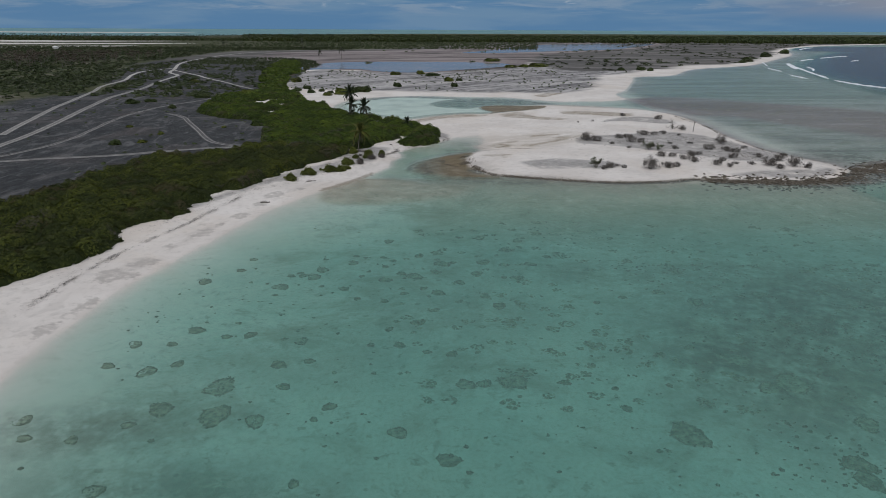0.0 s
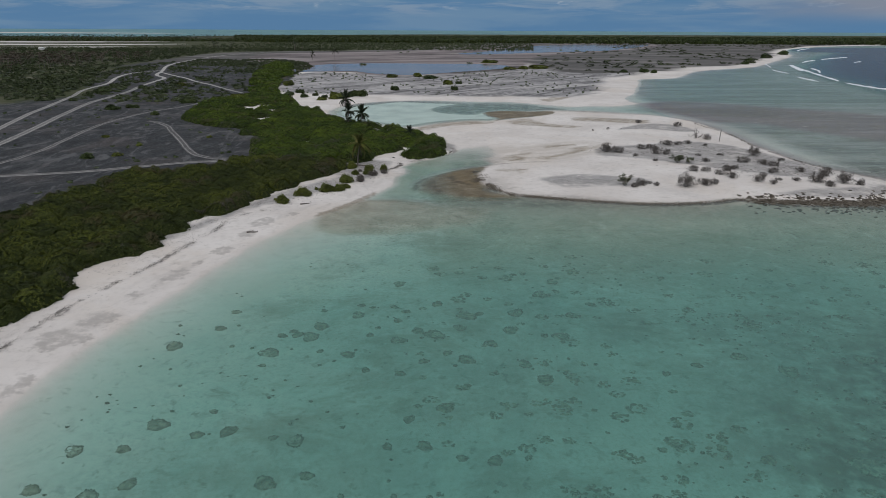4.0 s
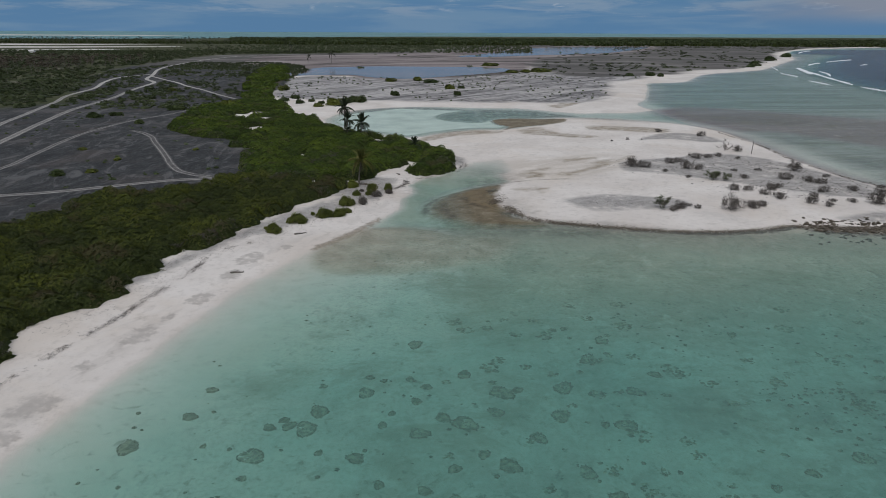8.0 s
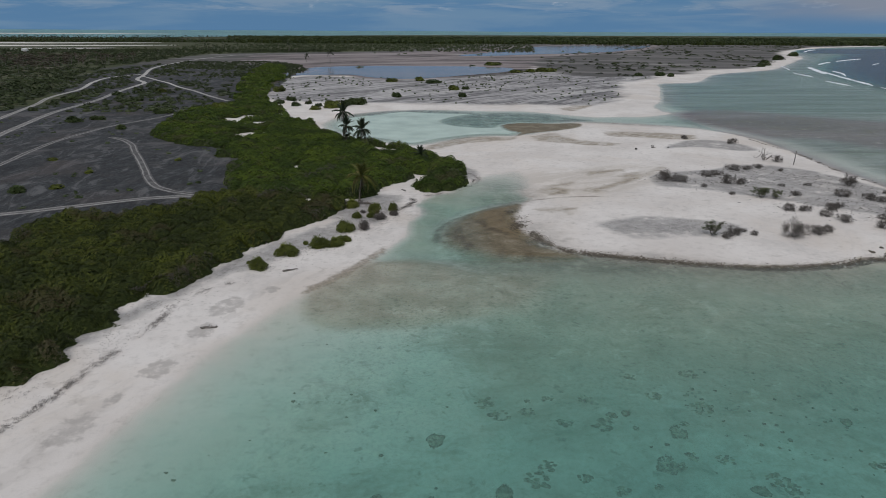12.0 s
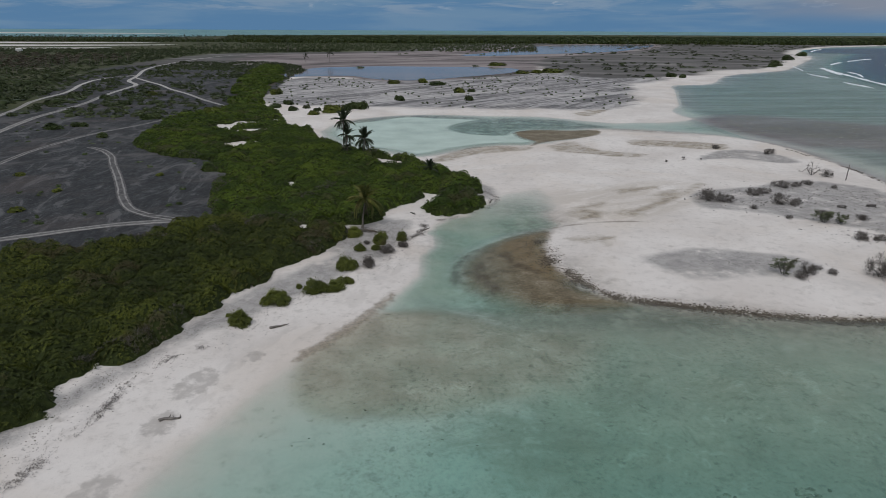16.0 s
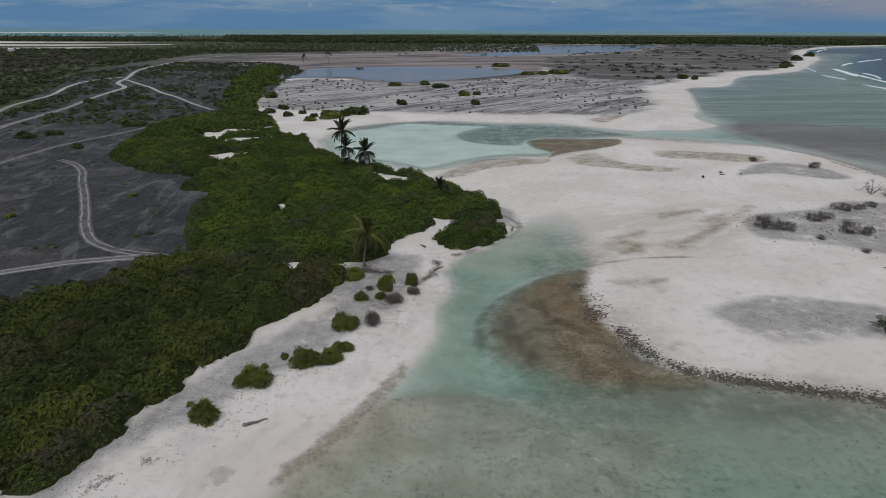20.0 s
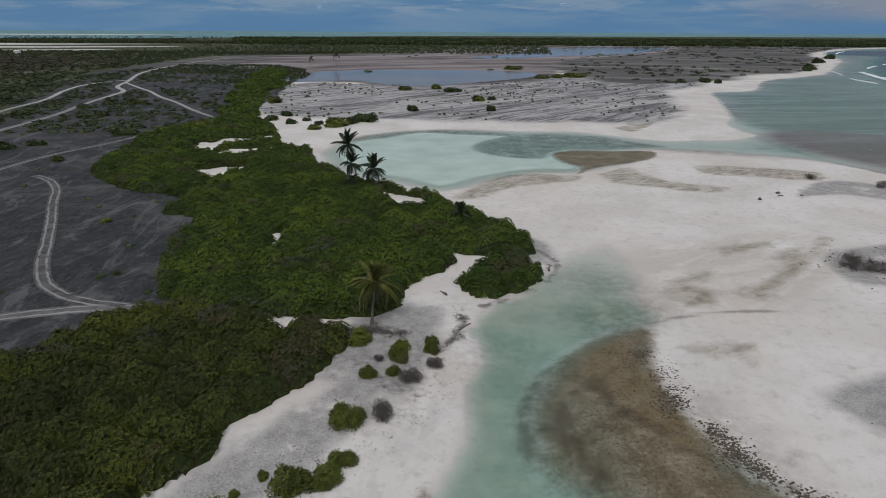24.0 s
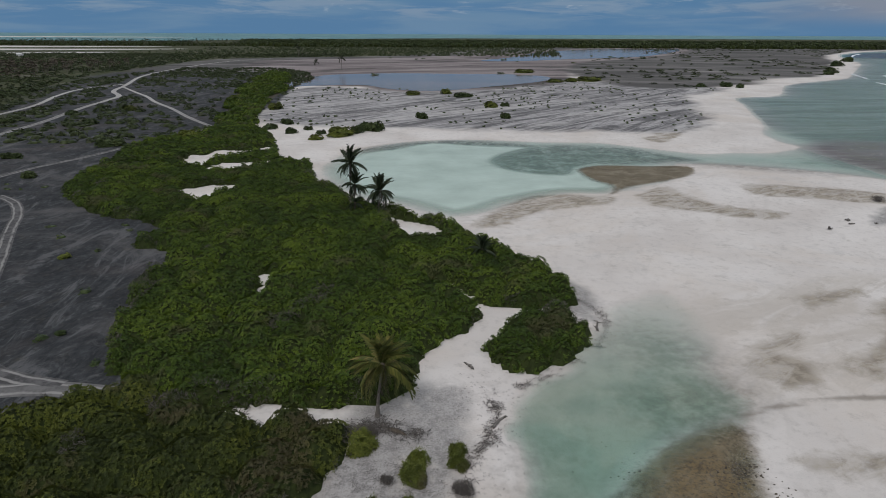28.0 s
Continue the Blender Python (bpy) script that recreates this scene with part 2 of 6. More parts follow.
    lanes = t.noise(t.stretch(p, 0.12, 1.0, 1.0, 4.0), 0.09, 8.0, 0.72, 1.0)
    sea = t.math("MULTIPLY", t.attr("sea"), t.span(lanes, 0.40, 0.60))
    col = t.mix(t.math("MULTIPLY", t.attr("sea"), 0.55), col, (0.24, 0.225, 0.215))
    col = t.mix(t.math("MULTIPLY", sea, 0.8), col, (0.15, 0.135, 0.13))
    weed = t.math("MULTIPLY", t.attr("weed"), t.span(t.math("ADD", t.math("MULTIPLY", mid, 0.5), t.math("MULTIPLY", grain, 0.5)), 0.28, 0.60))
    col = t.mix(t.math("MULTIPLY", weed, 0.94), col, (0.075, 0.066, 0.05))
    sunk = t.math("SUBTRACT", 1.0, t.span(shore, -2.5, 0.0))
    tufts = t.math("MULTIPLY", t.span(t.noise(p, 1.1, 8.0, 0.72, 0.6), 0.55, 0.70), t.span(t.noise(p, 0.05, 5.0, 0.6), 0.36, 0.6))
    col = t.mix(t.math("MULTIPLY", t.math("MULTIPLY", sunk, tufts), 0.5), col, (0.16, 0.15, 0.105))
    open_bed = t.math("SUBTRACT", 1.0, t.span(shore, -15.0, -6.0))
    cloud = t.math("MULTIPLY", open_bed, t.span(t.noise(t.stretch(p, 0.6, 1.0, 1.0, 10.0), 0.11, 8.0, 0.72, 0.5), 0.48, 0.66))
    col = t.mix(t.math("MULTIPLY", cloud, 0.52), col, (0.16, 0.15, 0.095))
    dots = t.math("MULTIPLY", open_bed, t.span(t.noise(p, 0.8, 4.0, 0.65), 0.60, 0.68))
    col = t.mix(t.math("MULTIPLY", dots, 0.45), col, (0.06, 0.056, 0.038))
    blots = t.noise(p, 0.42, 7.0, 0.72, 0.6)
    col = t.mix(t.math("MULTIPLY", t.math("MULTIPLY", open_bed, t.span(blots, 0.55, 0.66)), 0.35), col, (0.085, 0.08, 0.055))
    col = t.mix(t.math("MULTIPLY", t.math("MULTIPLY", open_bed, t.math("SUBTRACT", 1.0, t.span(blots, 0.34, 0.43))), 0.4), col, (0.62, 0.58, 0.50))
    hum = t.math("MULTIPLY", open_bed, t.span(t.noise(p, 2.6, 7.0, 0.8), 0.46, 0.64))
    col = t.mix(t.math("MULTIPLY", hum, 0.32), col, (0.17, 0.16, 0.115))
    swirl = t.noise(p, 0.24, 8.0, 0.72, 0.4)
    mott = t.noise(p, 2.4, 5.0, 0.7)
    algae = t.ramp(t.math("ADD", t.math("MULTIPLY", swirl, 0.66), t.math("MULTIPLY", mott, 0.34)), ((0.36, (0.050, 0.036, 0.016)), (0.45, (0.115, 0.088, 0.046)), (0.53, (0.180, 0.146, 0.090)), (0.63, (0.29, 0.25, 0.175))))
    algae = t.mix(t.math("MULTIPLY", edge(t, "rust", 1.6, 7.0, 0.4), t.math("MULTIPLY", t.span(mott, 0.38, 0.60), 0.75)), algae, (0.17, 0.112, 0.040))
    algae = t.mix(t.math("MULTIPLY", t.span(t.noise(p, 3.6, 7.0, 0.82), 0.50, 0.64), 0.8), algae, (0.045, 0.035, 0.022))
    browned = t.span(t.math("ADD", t.attr("fringe"), t.math("MULTIPLY", t.math("SUBTRACT", grain, 0.5), 1.2)), 0.3, 0.9)
    col = t.mix(t.math("MULTIPLY", browned, 0.62), col, t.mix(t.span(t.noise(p, 3.0, 5.0, 0.7), 0.4, 0.6), (0.09, 0.07, 0.042), (0.27, 0.225, 0.155)))
    tide = t.span(t.math("ADD", t.attr("algae"), t.math("MULTIPLY", t.math("SUBTRACT", t.noise(p, 0.45, 7.0, 0.7), 0.5), 1.3)), 0.02, 0.95)
    col = t.mix(t.math("MULTIPLY", tide, 0.96), col, algae)
    col = t.mix(t.math("MULTIPLY", edge(t, "arc", 0.6, 2.0, 0.5), 0.75), col, (0.05, 0.034, 0.016))
    col = t.mix(t.math("MULTIPLY", edge(t, "ridge", 0.3, 0.7, 0.6), 0.6), col, (0.15, 0.125, 0.095))
    ledge = edge(t, "ledge", 0.35, 1.3, 0.8)
    col = t.mix(t.math("MULTIPLY", ledge, t.span(grain, 0.3, 0.55)), col, t.mix(t.span(mott, 0.4, 0.62), (0.045, 0.036, 0.026), (0.16, 0.135, 0.105)))
    # scattered specks of shell and rubble
    col = t.mix(t.math("MULTIPLY", t.span(fine, 0.64, 0.74), 0.25), col, t.mix(0.6, col, (0.05, 0.045, 0.04)))
    t.put(t.bsdf.inputs["Base Color"], col)
    t.put(t.bsdf.inputs["Roughness"], t.math("SUBTRACT", 0.95, t.math("MULTIPLY", wet, 0.35)))
    bump(t, t.math("ADD", t.math("MULTIPLY", grain, 0.7), t.math("MULTIPLY", fine, 0.3)), 0.45, 0.12)
    return t.m


def water_material():
    t = material("clear_lagoon_water")
    p = t.place()
    nt = t.nt
    uneven = t.math("ADD", 0.55, t.math("MULTIPLY", t.noise(p, 0.035, 6.0, 0.6), 0.6))
    # fine depth ripple that stands in for light refracted onto the bed
    uneven = t.math("ADD", uneven, t.math("MULTIPLY", t.noise(p, 0.7, 5.0, 0.7), 0.2))
    fringe = t.math("MULTIPLY", t.math("SUBTRACT", t.noise(p, 0.24, 8.0, 0.68), 0.5), 0.4)
    d = t.math("MULTIPLY", t.math("ADD", t.attr("depth"), t.math("MULTIPLY", fringe, t.span(t.attr("depth"), 0.0, 0.22))), uneven)
    d = t.math("MAXIMUM", d, 0.0)
    tint = t.n("ShaderNodeCombineColor", {0: t.math("POWER", 0.66, d), 1: t.math("POWER", 0.945, d), 2: t.math("POWER", 0.905, d)}).outputs[0]
    clear = t.n("ShaderNodeBsdfTransparent", {0: tint}).outputs[0]
    body = t.ramp(t.math("MULTIPLY", d, 0.125), ((0.0, (0.42, 0.535, 0.43)), (0.16, (0.155, 0.305, 0.26)), (0.4, (0.035, 0.11, 0.15)), (1.0, (0.007, 0.032, 0.07))))
    body = t.mix(t.attr("silt"), body, (0.58, 0.70, 0.62))
    body = t.mix(t.attr("bloom"), body, t.mix(t.span(t.noise(p, 0.2, 6.0, 0.65), 0.4, 0.62), (0.22, 0.335, 0.245), (0.34, 0.43, 0.325)))
    murk = t.n("ShaderNodeBsdfDiffuse", {0: body}).outputs[0]
    cloudy = t.math("SUBTRACT", 1.0, t.math("POWER", 0.71, d))
    cloudy = t.math("MAXIMUM", cloudy, t.math("MULTIPLY", t.attr("silt"), t.math("ADD", 0.45, t.math("MULTIPLY", t.noise(p, 0.09, 4.0), 0.6))))
    cloudy = t.math("MAXIMUM", cloudy, t.math("MULTIPLY", t.attr("bloom"), 0.45))
    inner = t.n("ShaderNodeMixShader", {0: cloudy, 1: clear, 2: murk}).outputs[0]
    rip = t.math("ADD", t.math("MULTIPLY", t.noise(t.stretch(p, 0.6, 1.0, 1.0, 20.0), 1.1, 4.0), 0.6), t.math("MULTIPLY", t.noise(p, 0.16, 3.0), 0.4))
    wave = t.n("ShaderNodeBump", {"Height": rip, "Strength": 0.5, "Distance": 0.2}).outputs[0]
    gloss = t.n("ShaderNodeBsdfGlossy", {"Color": (0.9, 0.92, 0.95), "Roughness": 0.16, "Normal": wave}).outputs[0]
    fres = t.n("ShaderNodeFresnel", {"IOR": 1.33, "Normal": wave}).outputs[0]
    fres = t.math("MULTIPLY", fres, t.math("MULTIPLY", t.span(d, 0.0, 0.10), 0.5))
    done = t.n("ShaderNodeMixShader", {0: fres, 1: inner, 2: gloss}).outputs[0]
    nt.links.new(done, nt.nodes["Material Output"].inputs["Surface"])
    return t.m


def pond_material(name, low, high, rough=0.1):
    """Still brine over mud: reflects the sky."""
    t = material(name)
    p = t.place()
    col = t.mix(t.span(t.noise(t.stretch(p, 0.3, 1.0, 1.0), 0.03, 5.0), 0.38, 0.62), low, high)
    t.put(t.bsdf.inputs["Base Color"], col)
    t.bsdf.inputs["Roughness"].default_value = rough
    t.bsdf.inputs["Specular IOR Level"].default_value = 0.5
    bump(t, t.noise(p, 0.8, 3.0), 0.05, 0.05)
    return t.m


def track_material():
    t = material("rutted_coral_track")
    p = t.place()
    u = t.attr("across")
    jog = t.math("ADD", u, t.math("MULTIPLY", t.math("SUBTRACT", t.noise(p, 0.5, 4.0), 0.5), 0.5))
    rut = t.math("SUBTRACT", 1.0, t.span(t.math("ABSOLUTE", t.math("SUBTRACT", t.math("ABSOLUTE", jog), 0.55)), 0.06, 0.24))
    base = t.mix(t.span(t.noise(p, 0.9, 5.0, 0.65), 0.35, 0.65), (0.045, 0.044, 0.045), (0.12, 0.116, 0.115))
    pale = t.mix(t.math("MULTIPLY", t.math("ADD", t.noise(p, 0.35, 4.0), t.attr("worn")), 0.6), (0.16, 0.155, 0.15), (0.50, 0.48, 0.45))
    keep = t.math("MAXIMUM", t.math("MULTIPLY", rut, t.span(t.noise(p, 0.25, 4.0), 0.25, 0.5)), t.attr("worn"))
    t.put(t.bsdf.inputs["Base Color"], t.mix(t.math("MULTIPLY", keep, 0.92), base, pale))
    bump(t, t.noise(p, 3.0, 4.0), 0.4, 0.05)
    return t.m


M_GROUND, M_WATER = ground_material(), water_material()
M_POND = pond_material("brine_over_mud", (0.13, 0.105, 0.11), (0.21, 0.15, 0.145), 0.12)
M_TRACK = track_material()
M_LEAF = leaf_material("shrub_leaf", (0.012, 0.026, 0.005), (0.050, 0.085, 0.009), (0.130, 0.176, 0.016), (0.085, 0.07, 0.04))
# Duller, browner shrubs, darkened further for the cloud shade over this thicket.
M_LEAF_DULL_SHADED = leaf_material("dull_shaded_shrub_leaf", (0.010, 0.017, 0.004), (0.040, 0.054, 0.008), (0.112, 0.128, 0.015), (0.075, 0.06, 0.032), 0.07)
M_BUSH = leaf_material("beach_bush_leaf", (0.04, 0.052, 0.011), (0.11, 0.13, 0.022), (0.22, 0.235, 0.04), (0.11, 0.09, 0.05))
# Leaf green taken down to the shade that shows between outer leaves.
M_SHADE_CORE = plain("shaded_inner_growth", (0.016, 0.024, 0.006), (0.040, 0.052, 0.013), 2.0)
M_DEADTWIG = plain("dark_dead_twig", (0.05, 0.044, 0.039), (0.165, 0.148, 0.134), 4.0, island=0.6)
M_BUSHLAND = leaf_material("far_bushland_leaf", (0.022, 0.034, 0.010), (0.042, 0.058, 0.018), (0.070, 0.084, 0.032), (0.075, 0.074, 0.052), 0.06, 0.012)
M_SCRUB = leaf_material("dry_scrub_leaf", (0.026, 0.042, 0.012), (0.058, 0.082, 0.026), (0.12, 0.14, 0.05), (0.085, 0.08, 0.06), 0.07, 0.03)
M_TWIG = plain("grey_dead_twig", (0.11, 0.10, 0.095), (0.26, 0.24, 0.225), 4.0, island=0.5)
M_TREELEAF = leaf_material("small_tree_leaf", (0.08, 0.10, 0.05), (0.14, 0.16, 0.085), (0.22, 0.24, 0.13), (0.14, 0.125, 0.09))
M_LITTER = plain("grey_dead_litter", (0.07, 0.065, 0.06), (0.17, 0.155, 0.145), 3.0, island=0.6)
M_BARK = plain("grey_palm_bark", (0.10, 0.09, 0.078), (0.20, 0.18, 0.16), 5.0)
M_FROND = leaf_material("palm_leaflet", (0.04, 0.055, 0.014), (0.11, 0.12, 0.028), (0.29, 0.26, 0.06), (0.26, 0.20, 0.07), 0.10, 0.5)
M_FROND_DARK = leaf_material("dark_palm_leaflet", (0.016, 0.025, 0.014), (0.034, 0.048, 0.022), (0.065, 0.08, 0.04), (0.06, 0.05, 0.035), 0.05, 0.5)
M_DRYFROND = plain("dead_brown_frond", (0.06, 0.048, 0.036), (0.15, 0.125, 0.10), 4.0, island=0.5)
M_CORAL = plain("weedy_coral_rock", (0.05, 0.05, 0.034), (0.21, 0.195, 0.14), 1.6, island=0.6)
M_CORALTOP = plain("sanded_coral_top", (0.13, 0.12, 0.085), (0.42, 0.39, 0.31), 2.4)
M_CORALMID = plain("weedy_coral_top", (0.07, 0.068, 0.045), (0.34, 0.31, 0.23), 2.0)
M_STONE = plain("dark_beach_rock", (0.04, 0.033, 0.024), (0.17, 0.145, 0.115), 2.0, island=0.7)
M_PALE = plain("bleached_coral_stone", (0.36, 0.33, 0.30), (0.62, 0.58, 0.54), 3.0, island=0.7)
M_WRACK = plain("dry_seaweed_wrack", (0.05, 0.045, 0.042), (0.19, 0.17, 0.155), 3.0, island=0.6)
M_FOAM = plain("white_surf_foam", (0.62, 0.66, 0.70), (0.86, 0.88, 0.90), 0.15, 0.7)
M_WOOD = plain("weathered_driftwood", (0.10, 0.09, 0.08), (0.24, 0.22, 0.20), 4.0)
M_FARSAND = plain("far_white_sand", (0.42, 0.40, 0.36), (0.72, 0.69, 0.65), 0.012)
M_FARWATER = pond_material("far_lagoon_water", (0.05, 0.16, 0.19), (0.12, 0.27, 0.28), 0.6)
M_WHITE = plain("white_painted_hut", (0.55, 0.55, 0.54), (0.75, 0.75, 0.73), 1.0)

# ---- the plan: coast, zones and tracks, in metres ----
def curve(pts, closed=True, step=1.5):
    """A smooth line through the points."""
    p = np.array(pts, float)
    n = len(p)
    out = []
    for i in range(n if closed else n - 1):
        k = [(i + j) % n if closed else min(max(i + j, 0), n - 1) for j in (-1, 0, 1, 2)]
        a, b, c, d = p[k]
        m = int(min(24, max(2, np.linalg.norm(c - b) / step)))
        s = (np.arange(m) / m)[:, None]
        out.append(0.5 * (2 * b + (c - a) * s + (2 * a - 5 * b + 4 * c - d) * s ** 2 + (3 * b - a - 3 * c + d) * s ** 3))
    if not closed:
        out.append(p[-1:])
    return np.vstack(out)


def inside(q, poly, reach=60):
    """How far points lie inside a closed line (negative: outside), clipped at 60 m."""
    q = np.asarray(q, float)
    res = np.full(len(q), -60.0)
    lo, hi = poly.min(0) - reach, poly.max(0) + reach
    near = np.nonzero(((q > lo) & (q < hi)).all(1))[0]
    a, b = poly, np.roll(poly, -1, 0)
    e = b - a
    ee = (e ** 2).sum(1) + 1e-9
    for s in range(0, len(near), 6000):
        i = near[s:s + 6000]
        x, y = q[i, 0][:, None], q[i, 1][:, None]
        dx, dy = x - a[:, 0], y - a[:, 1]
        f = np.clip((dx * e[:, 0] + dy * e[:, 1]) / ee, 0, 1)
        dist = np.sqrt(((dx - f * e[:, 0]) ** 2 + (dy - f * e[:, 1]) ** 2).min(1))
        cross = ((a[:, 1] > y) != (b[:, 1] > y)) & (dx < e[:, 0] * (y - a[:, 1]) / np.where(abs(e[:, 1]) < 1e-9, 1e-9, e[:, 1]))
        res[i] = np.where(cross.sum(1) % 2 == 1, np.minimum(dist, 60), -np.minimum(dist, 60))
    return res


BEACH = [(-30, -300), (-34, -60), (-38, 10), (-40, 48), (-40.2, 57), (-39.5, 67.5), (-37, 78), (-33.9, 90.8), (-31, 102), (-28, 109.5),
         (-24.6, 117), (-20, 124.2), (-16.2, 131.6), (-13, 139), (-11.9, 148), (-11.5, 156), (-8.8, 165), (-5.2, 169), (-1.5, 173), (2, 178.5), (6, 183)]
CREEK = [(10, 185.5), (12, 182), (11.8, 175), (11, 167), (9, 162), (8, 158.5), (6.6, 153.5), (5.7, 148.2), (6, 143), (7.4, 137.7), (9.5, 133.5)]
BANK = [(14, 131), (20, 129), (29, 126.6), (37.5, 125.6), (47.8, 127), (54, 129.5), (66.6, 127.5), (78, 127.5), (86, 130.5), (92, 138), (93.5, 143.5),
        (91.5, 150), (88, 157), (85.5, 165), (86, 176), (86, 188), (87.5, 205), (88.5, 222), (87, 238), (80.5, 251), (70, 259), (58, 264.5), (48, 266.3)]
POOL = [(41, 265.8), (41.4, 257.3), (34.2, 248.5), (24, 241), (16.5, 236), (8, 235.5), (-1.2, 230), (-9.4, 221.5), (-15.5, 218.5), (-20.5, 222), (-26, 227),
        (-33, 231), (-39, 239), (-44, 250), (-46.3, 260), (-45.7, 269), (-42.7, 281), (-32, 295.5), (-18, 302), (-4, 302.4), (12, 299), (27.7, 298.5)]
SPIT = [(36, 293.5), (44.5, 286.5), (53, 281), (63, 283), (72, 283), (85, 291.5), (84.5, 301), (87, 317.5), (96, 335), (108, 368), (121, 405), (134, 440),
        (163, 455), (203, 522), (247, 565), (290, 600), (370, 715), (480, 880), (575, 1070), (729, 1290), (955, 1535), (1500, 1850), (2600, 2200), (4600, 2400)]
WATER = np.vstack([curve(BEACH + CREEK + BANK + POOL + SPIT, False, 2.2), [(4700, -300)]])
DEEP = np.vstack([curve([(210, -300), (222, 200), (240, 335), (262, 405), (288, 488), (332, 585), (455, 780), (620, 1003), (980, 1413), (4700, 2100)], False, 20), [(4700, -300)]])
THICKET_S = curve([(-60, -40), (-58, 40), (-54, 68), (-49.5, 76), (-47.4, 83), (-49.6, 88), (-48.5, 93.5), (-44.2, 99.7), (-45.6, 104.6), (-42.8, 107.5),
                   (-44.5, 111.5), (-42.4, 114), (-42.5, 116.3), (-40, 117.2), (-37.4, 124.3), (-34.8, 131.8), (-32.8, 135.0), (-31.1, 138.4), (-30.9, 141.2), (-29.2, 143.4), (-27.8, 145.8), (-26.2, 148.4), (-25.2, 151.2), (-24.8, 153),
                   (-24.0, 154.6), (-25.2, 156.8), (-32.3, 158.1), (-38.2, 159.4), (-42.5, 161.0), (-45.5, 161.2), (-49, 159.4), (-52, 156.5), (-55.5, 150.5), (-60, 146.5),
                   (-66, 149), (-70.5, 147.5), (-72.5, 139), (-70.2, 133.3), (-73.7, 127), (-74, 117), (-76, 108), (-79, 98), (-84, 60), (-90, -40)])
THICKET_N = curve([(-25.5, 160), (-21.8, 160.8), (-19, 163.5), (-18.8, 168), (-16.5, 171.8), (-13.5, 176.6), (-13.7, 180.3), (-15.8, 185.2), (-17.4, 188), (-15, 186.4),
                   (-12.5, 181.6), (-9.3, 180.3), (-2.7, 180.6), (-1, 184), (-1.3, 188.1), (-5.5, 195), (-9, 199.7), (-11.2, 204.8), (-17.4, 213.5), (-23.4, 218.4),
                   (-28, 222), (-32, 224), (-40.2, 240), (-46, 247.6), (-51.3, 264.9), (-59.5, 268.3), (-64.9, 286.9), (-73.4, 309), (-88, 345), (-98, 400),
                   (-108, 473), (-137, 600), (-160, 640), (-150, 564), (-129, 454), (-104, 358), (-92, 314), (-98, 300), (-104, 286), (-101, 271),
                   (-97.5, 257), (-94.4, 240), (-90, 230), (-76.4, 217.5), (-65.1, 212), (-61, 206.5), (-63, 201.5), (-57, 198), (-54.3, 193.3), (-55.4, 188),
                   (-54.4, 183), (-51.2, 174), (-49.2, 169), (-46.4, 163.7), (-43.5, 161.6), (-38.5, 160.1), (-32.6, 159.6)])
ISLE = curve([(-12.2, 171), (-11.4, 167.6), (-8, 166.2), (-4.8, 169), (-2.2, 172), (-1.6, 175.4), (-3.6, 178.6), (-8, 177)])
GAPS = [curve(g, True, 1.0) for g in (
    [(-81.3, 262), (-83.0, 272.4), (-78.3, 273), (-77.4, 279), (-70.7, 280), (-65.8, 286), (-62.6, 281.1), (-69.4, 270.5), (-74.1, 267.0), (-74.7, 258)],
    [(-74.4, 252), (-72.1, 263.4), (-68.7, 264), (-60.1, 267.2), (-58.0, 262.4), (-65.9, 253)],
    [(-69.6, 235.6), (-61.4, 240.4), (-58.8, 236.8), (-60.8, 231), (-62.2, 225.5), (-64.3, 227)],
    [(-26.6, 217.3), (-23.1, 215.1), (-18.2, 211.6), (-17.4, 206), (-21.0, 204.6), (-24.1, 209.6)],
    [(-40.7, 190.2), (-39.5, 190), (-38.8, 186.1), (-37.8, 182.0), (-38.6, 181)])]
ASH = curve([(-62, -60), (-62, 60), (-66, 110), (-60, 146), (-44, 160.5), (-48, 175), (-52, 192), (-60, 215), (-85, 232), (-93, 262), (-100, 300),
             (-92, 340), (-94, 400), (-104, 470), (-118, 600), (-180, 720), (-330, 960), (-420, 900), (-400, 400), (-400, 60), (-400, -60)])
FLATS = curve([(-85, 345), (-70, 330), (-40, 325), (-10, 322), (30, 318), (62, 318), (80, 345), (98, 400), (110, 440), (135, 470), (150, 500), (100, 540), (60, 540), (0, 490), (-50, 480), (-95, 490), (-105, 440)])
SCRUB = curve([(-172, 300), (-215, 395), (-255, 500), (-285, 620), (-300, 900), (-250, 960), (-170, 1010), (-60, 1120), (150, 1700), (600, 2300), (1600, 2600), (4600, 2900), (4600, 4900), (-4600, 4900), (-4600, -200), (-400, -200), (-260, 100)], True, 30)
HEATH = curve([(95, 505), (160, 512), (230, 585), (285, 625), (360, 735), (465, 900), (560, 1090), (715, 1310), (940, 1560), (1500, 1880), (3000, 2350), (1000, 2300), (500, 1900), (420, 1500), (250, 1100), (130, 850), (90, 650)], True, 20)
MUD = curve([(-112, 505), (-122, 570), (-150, 640), (-200, 700), (-235, 840), (-200, 930), (-90, 1000), (0, 1085), (150, 1330), (320, 1620), (560, 1700), (420, 1300), (290, 1060), (140, 850), (90, 680), (80, 600), (60, 535), (10, 488), (-40, 462), (-70, 500)], True, 10)
ALGAE = curve([(8, 158.3), (4.9, 158.3), (-0.9, 155), (-6, 148), (-7.9, 142), (-8, 137.6), (-6.7, 134.2), (-3.8, 131.6), (-1.1, 129.2), (2.7, 128.2), (9, 128.6), (13, 130), (8.6, 134), (7.2, 138), (5.8, 144.1), (6.1, 150.4)])
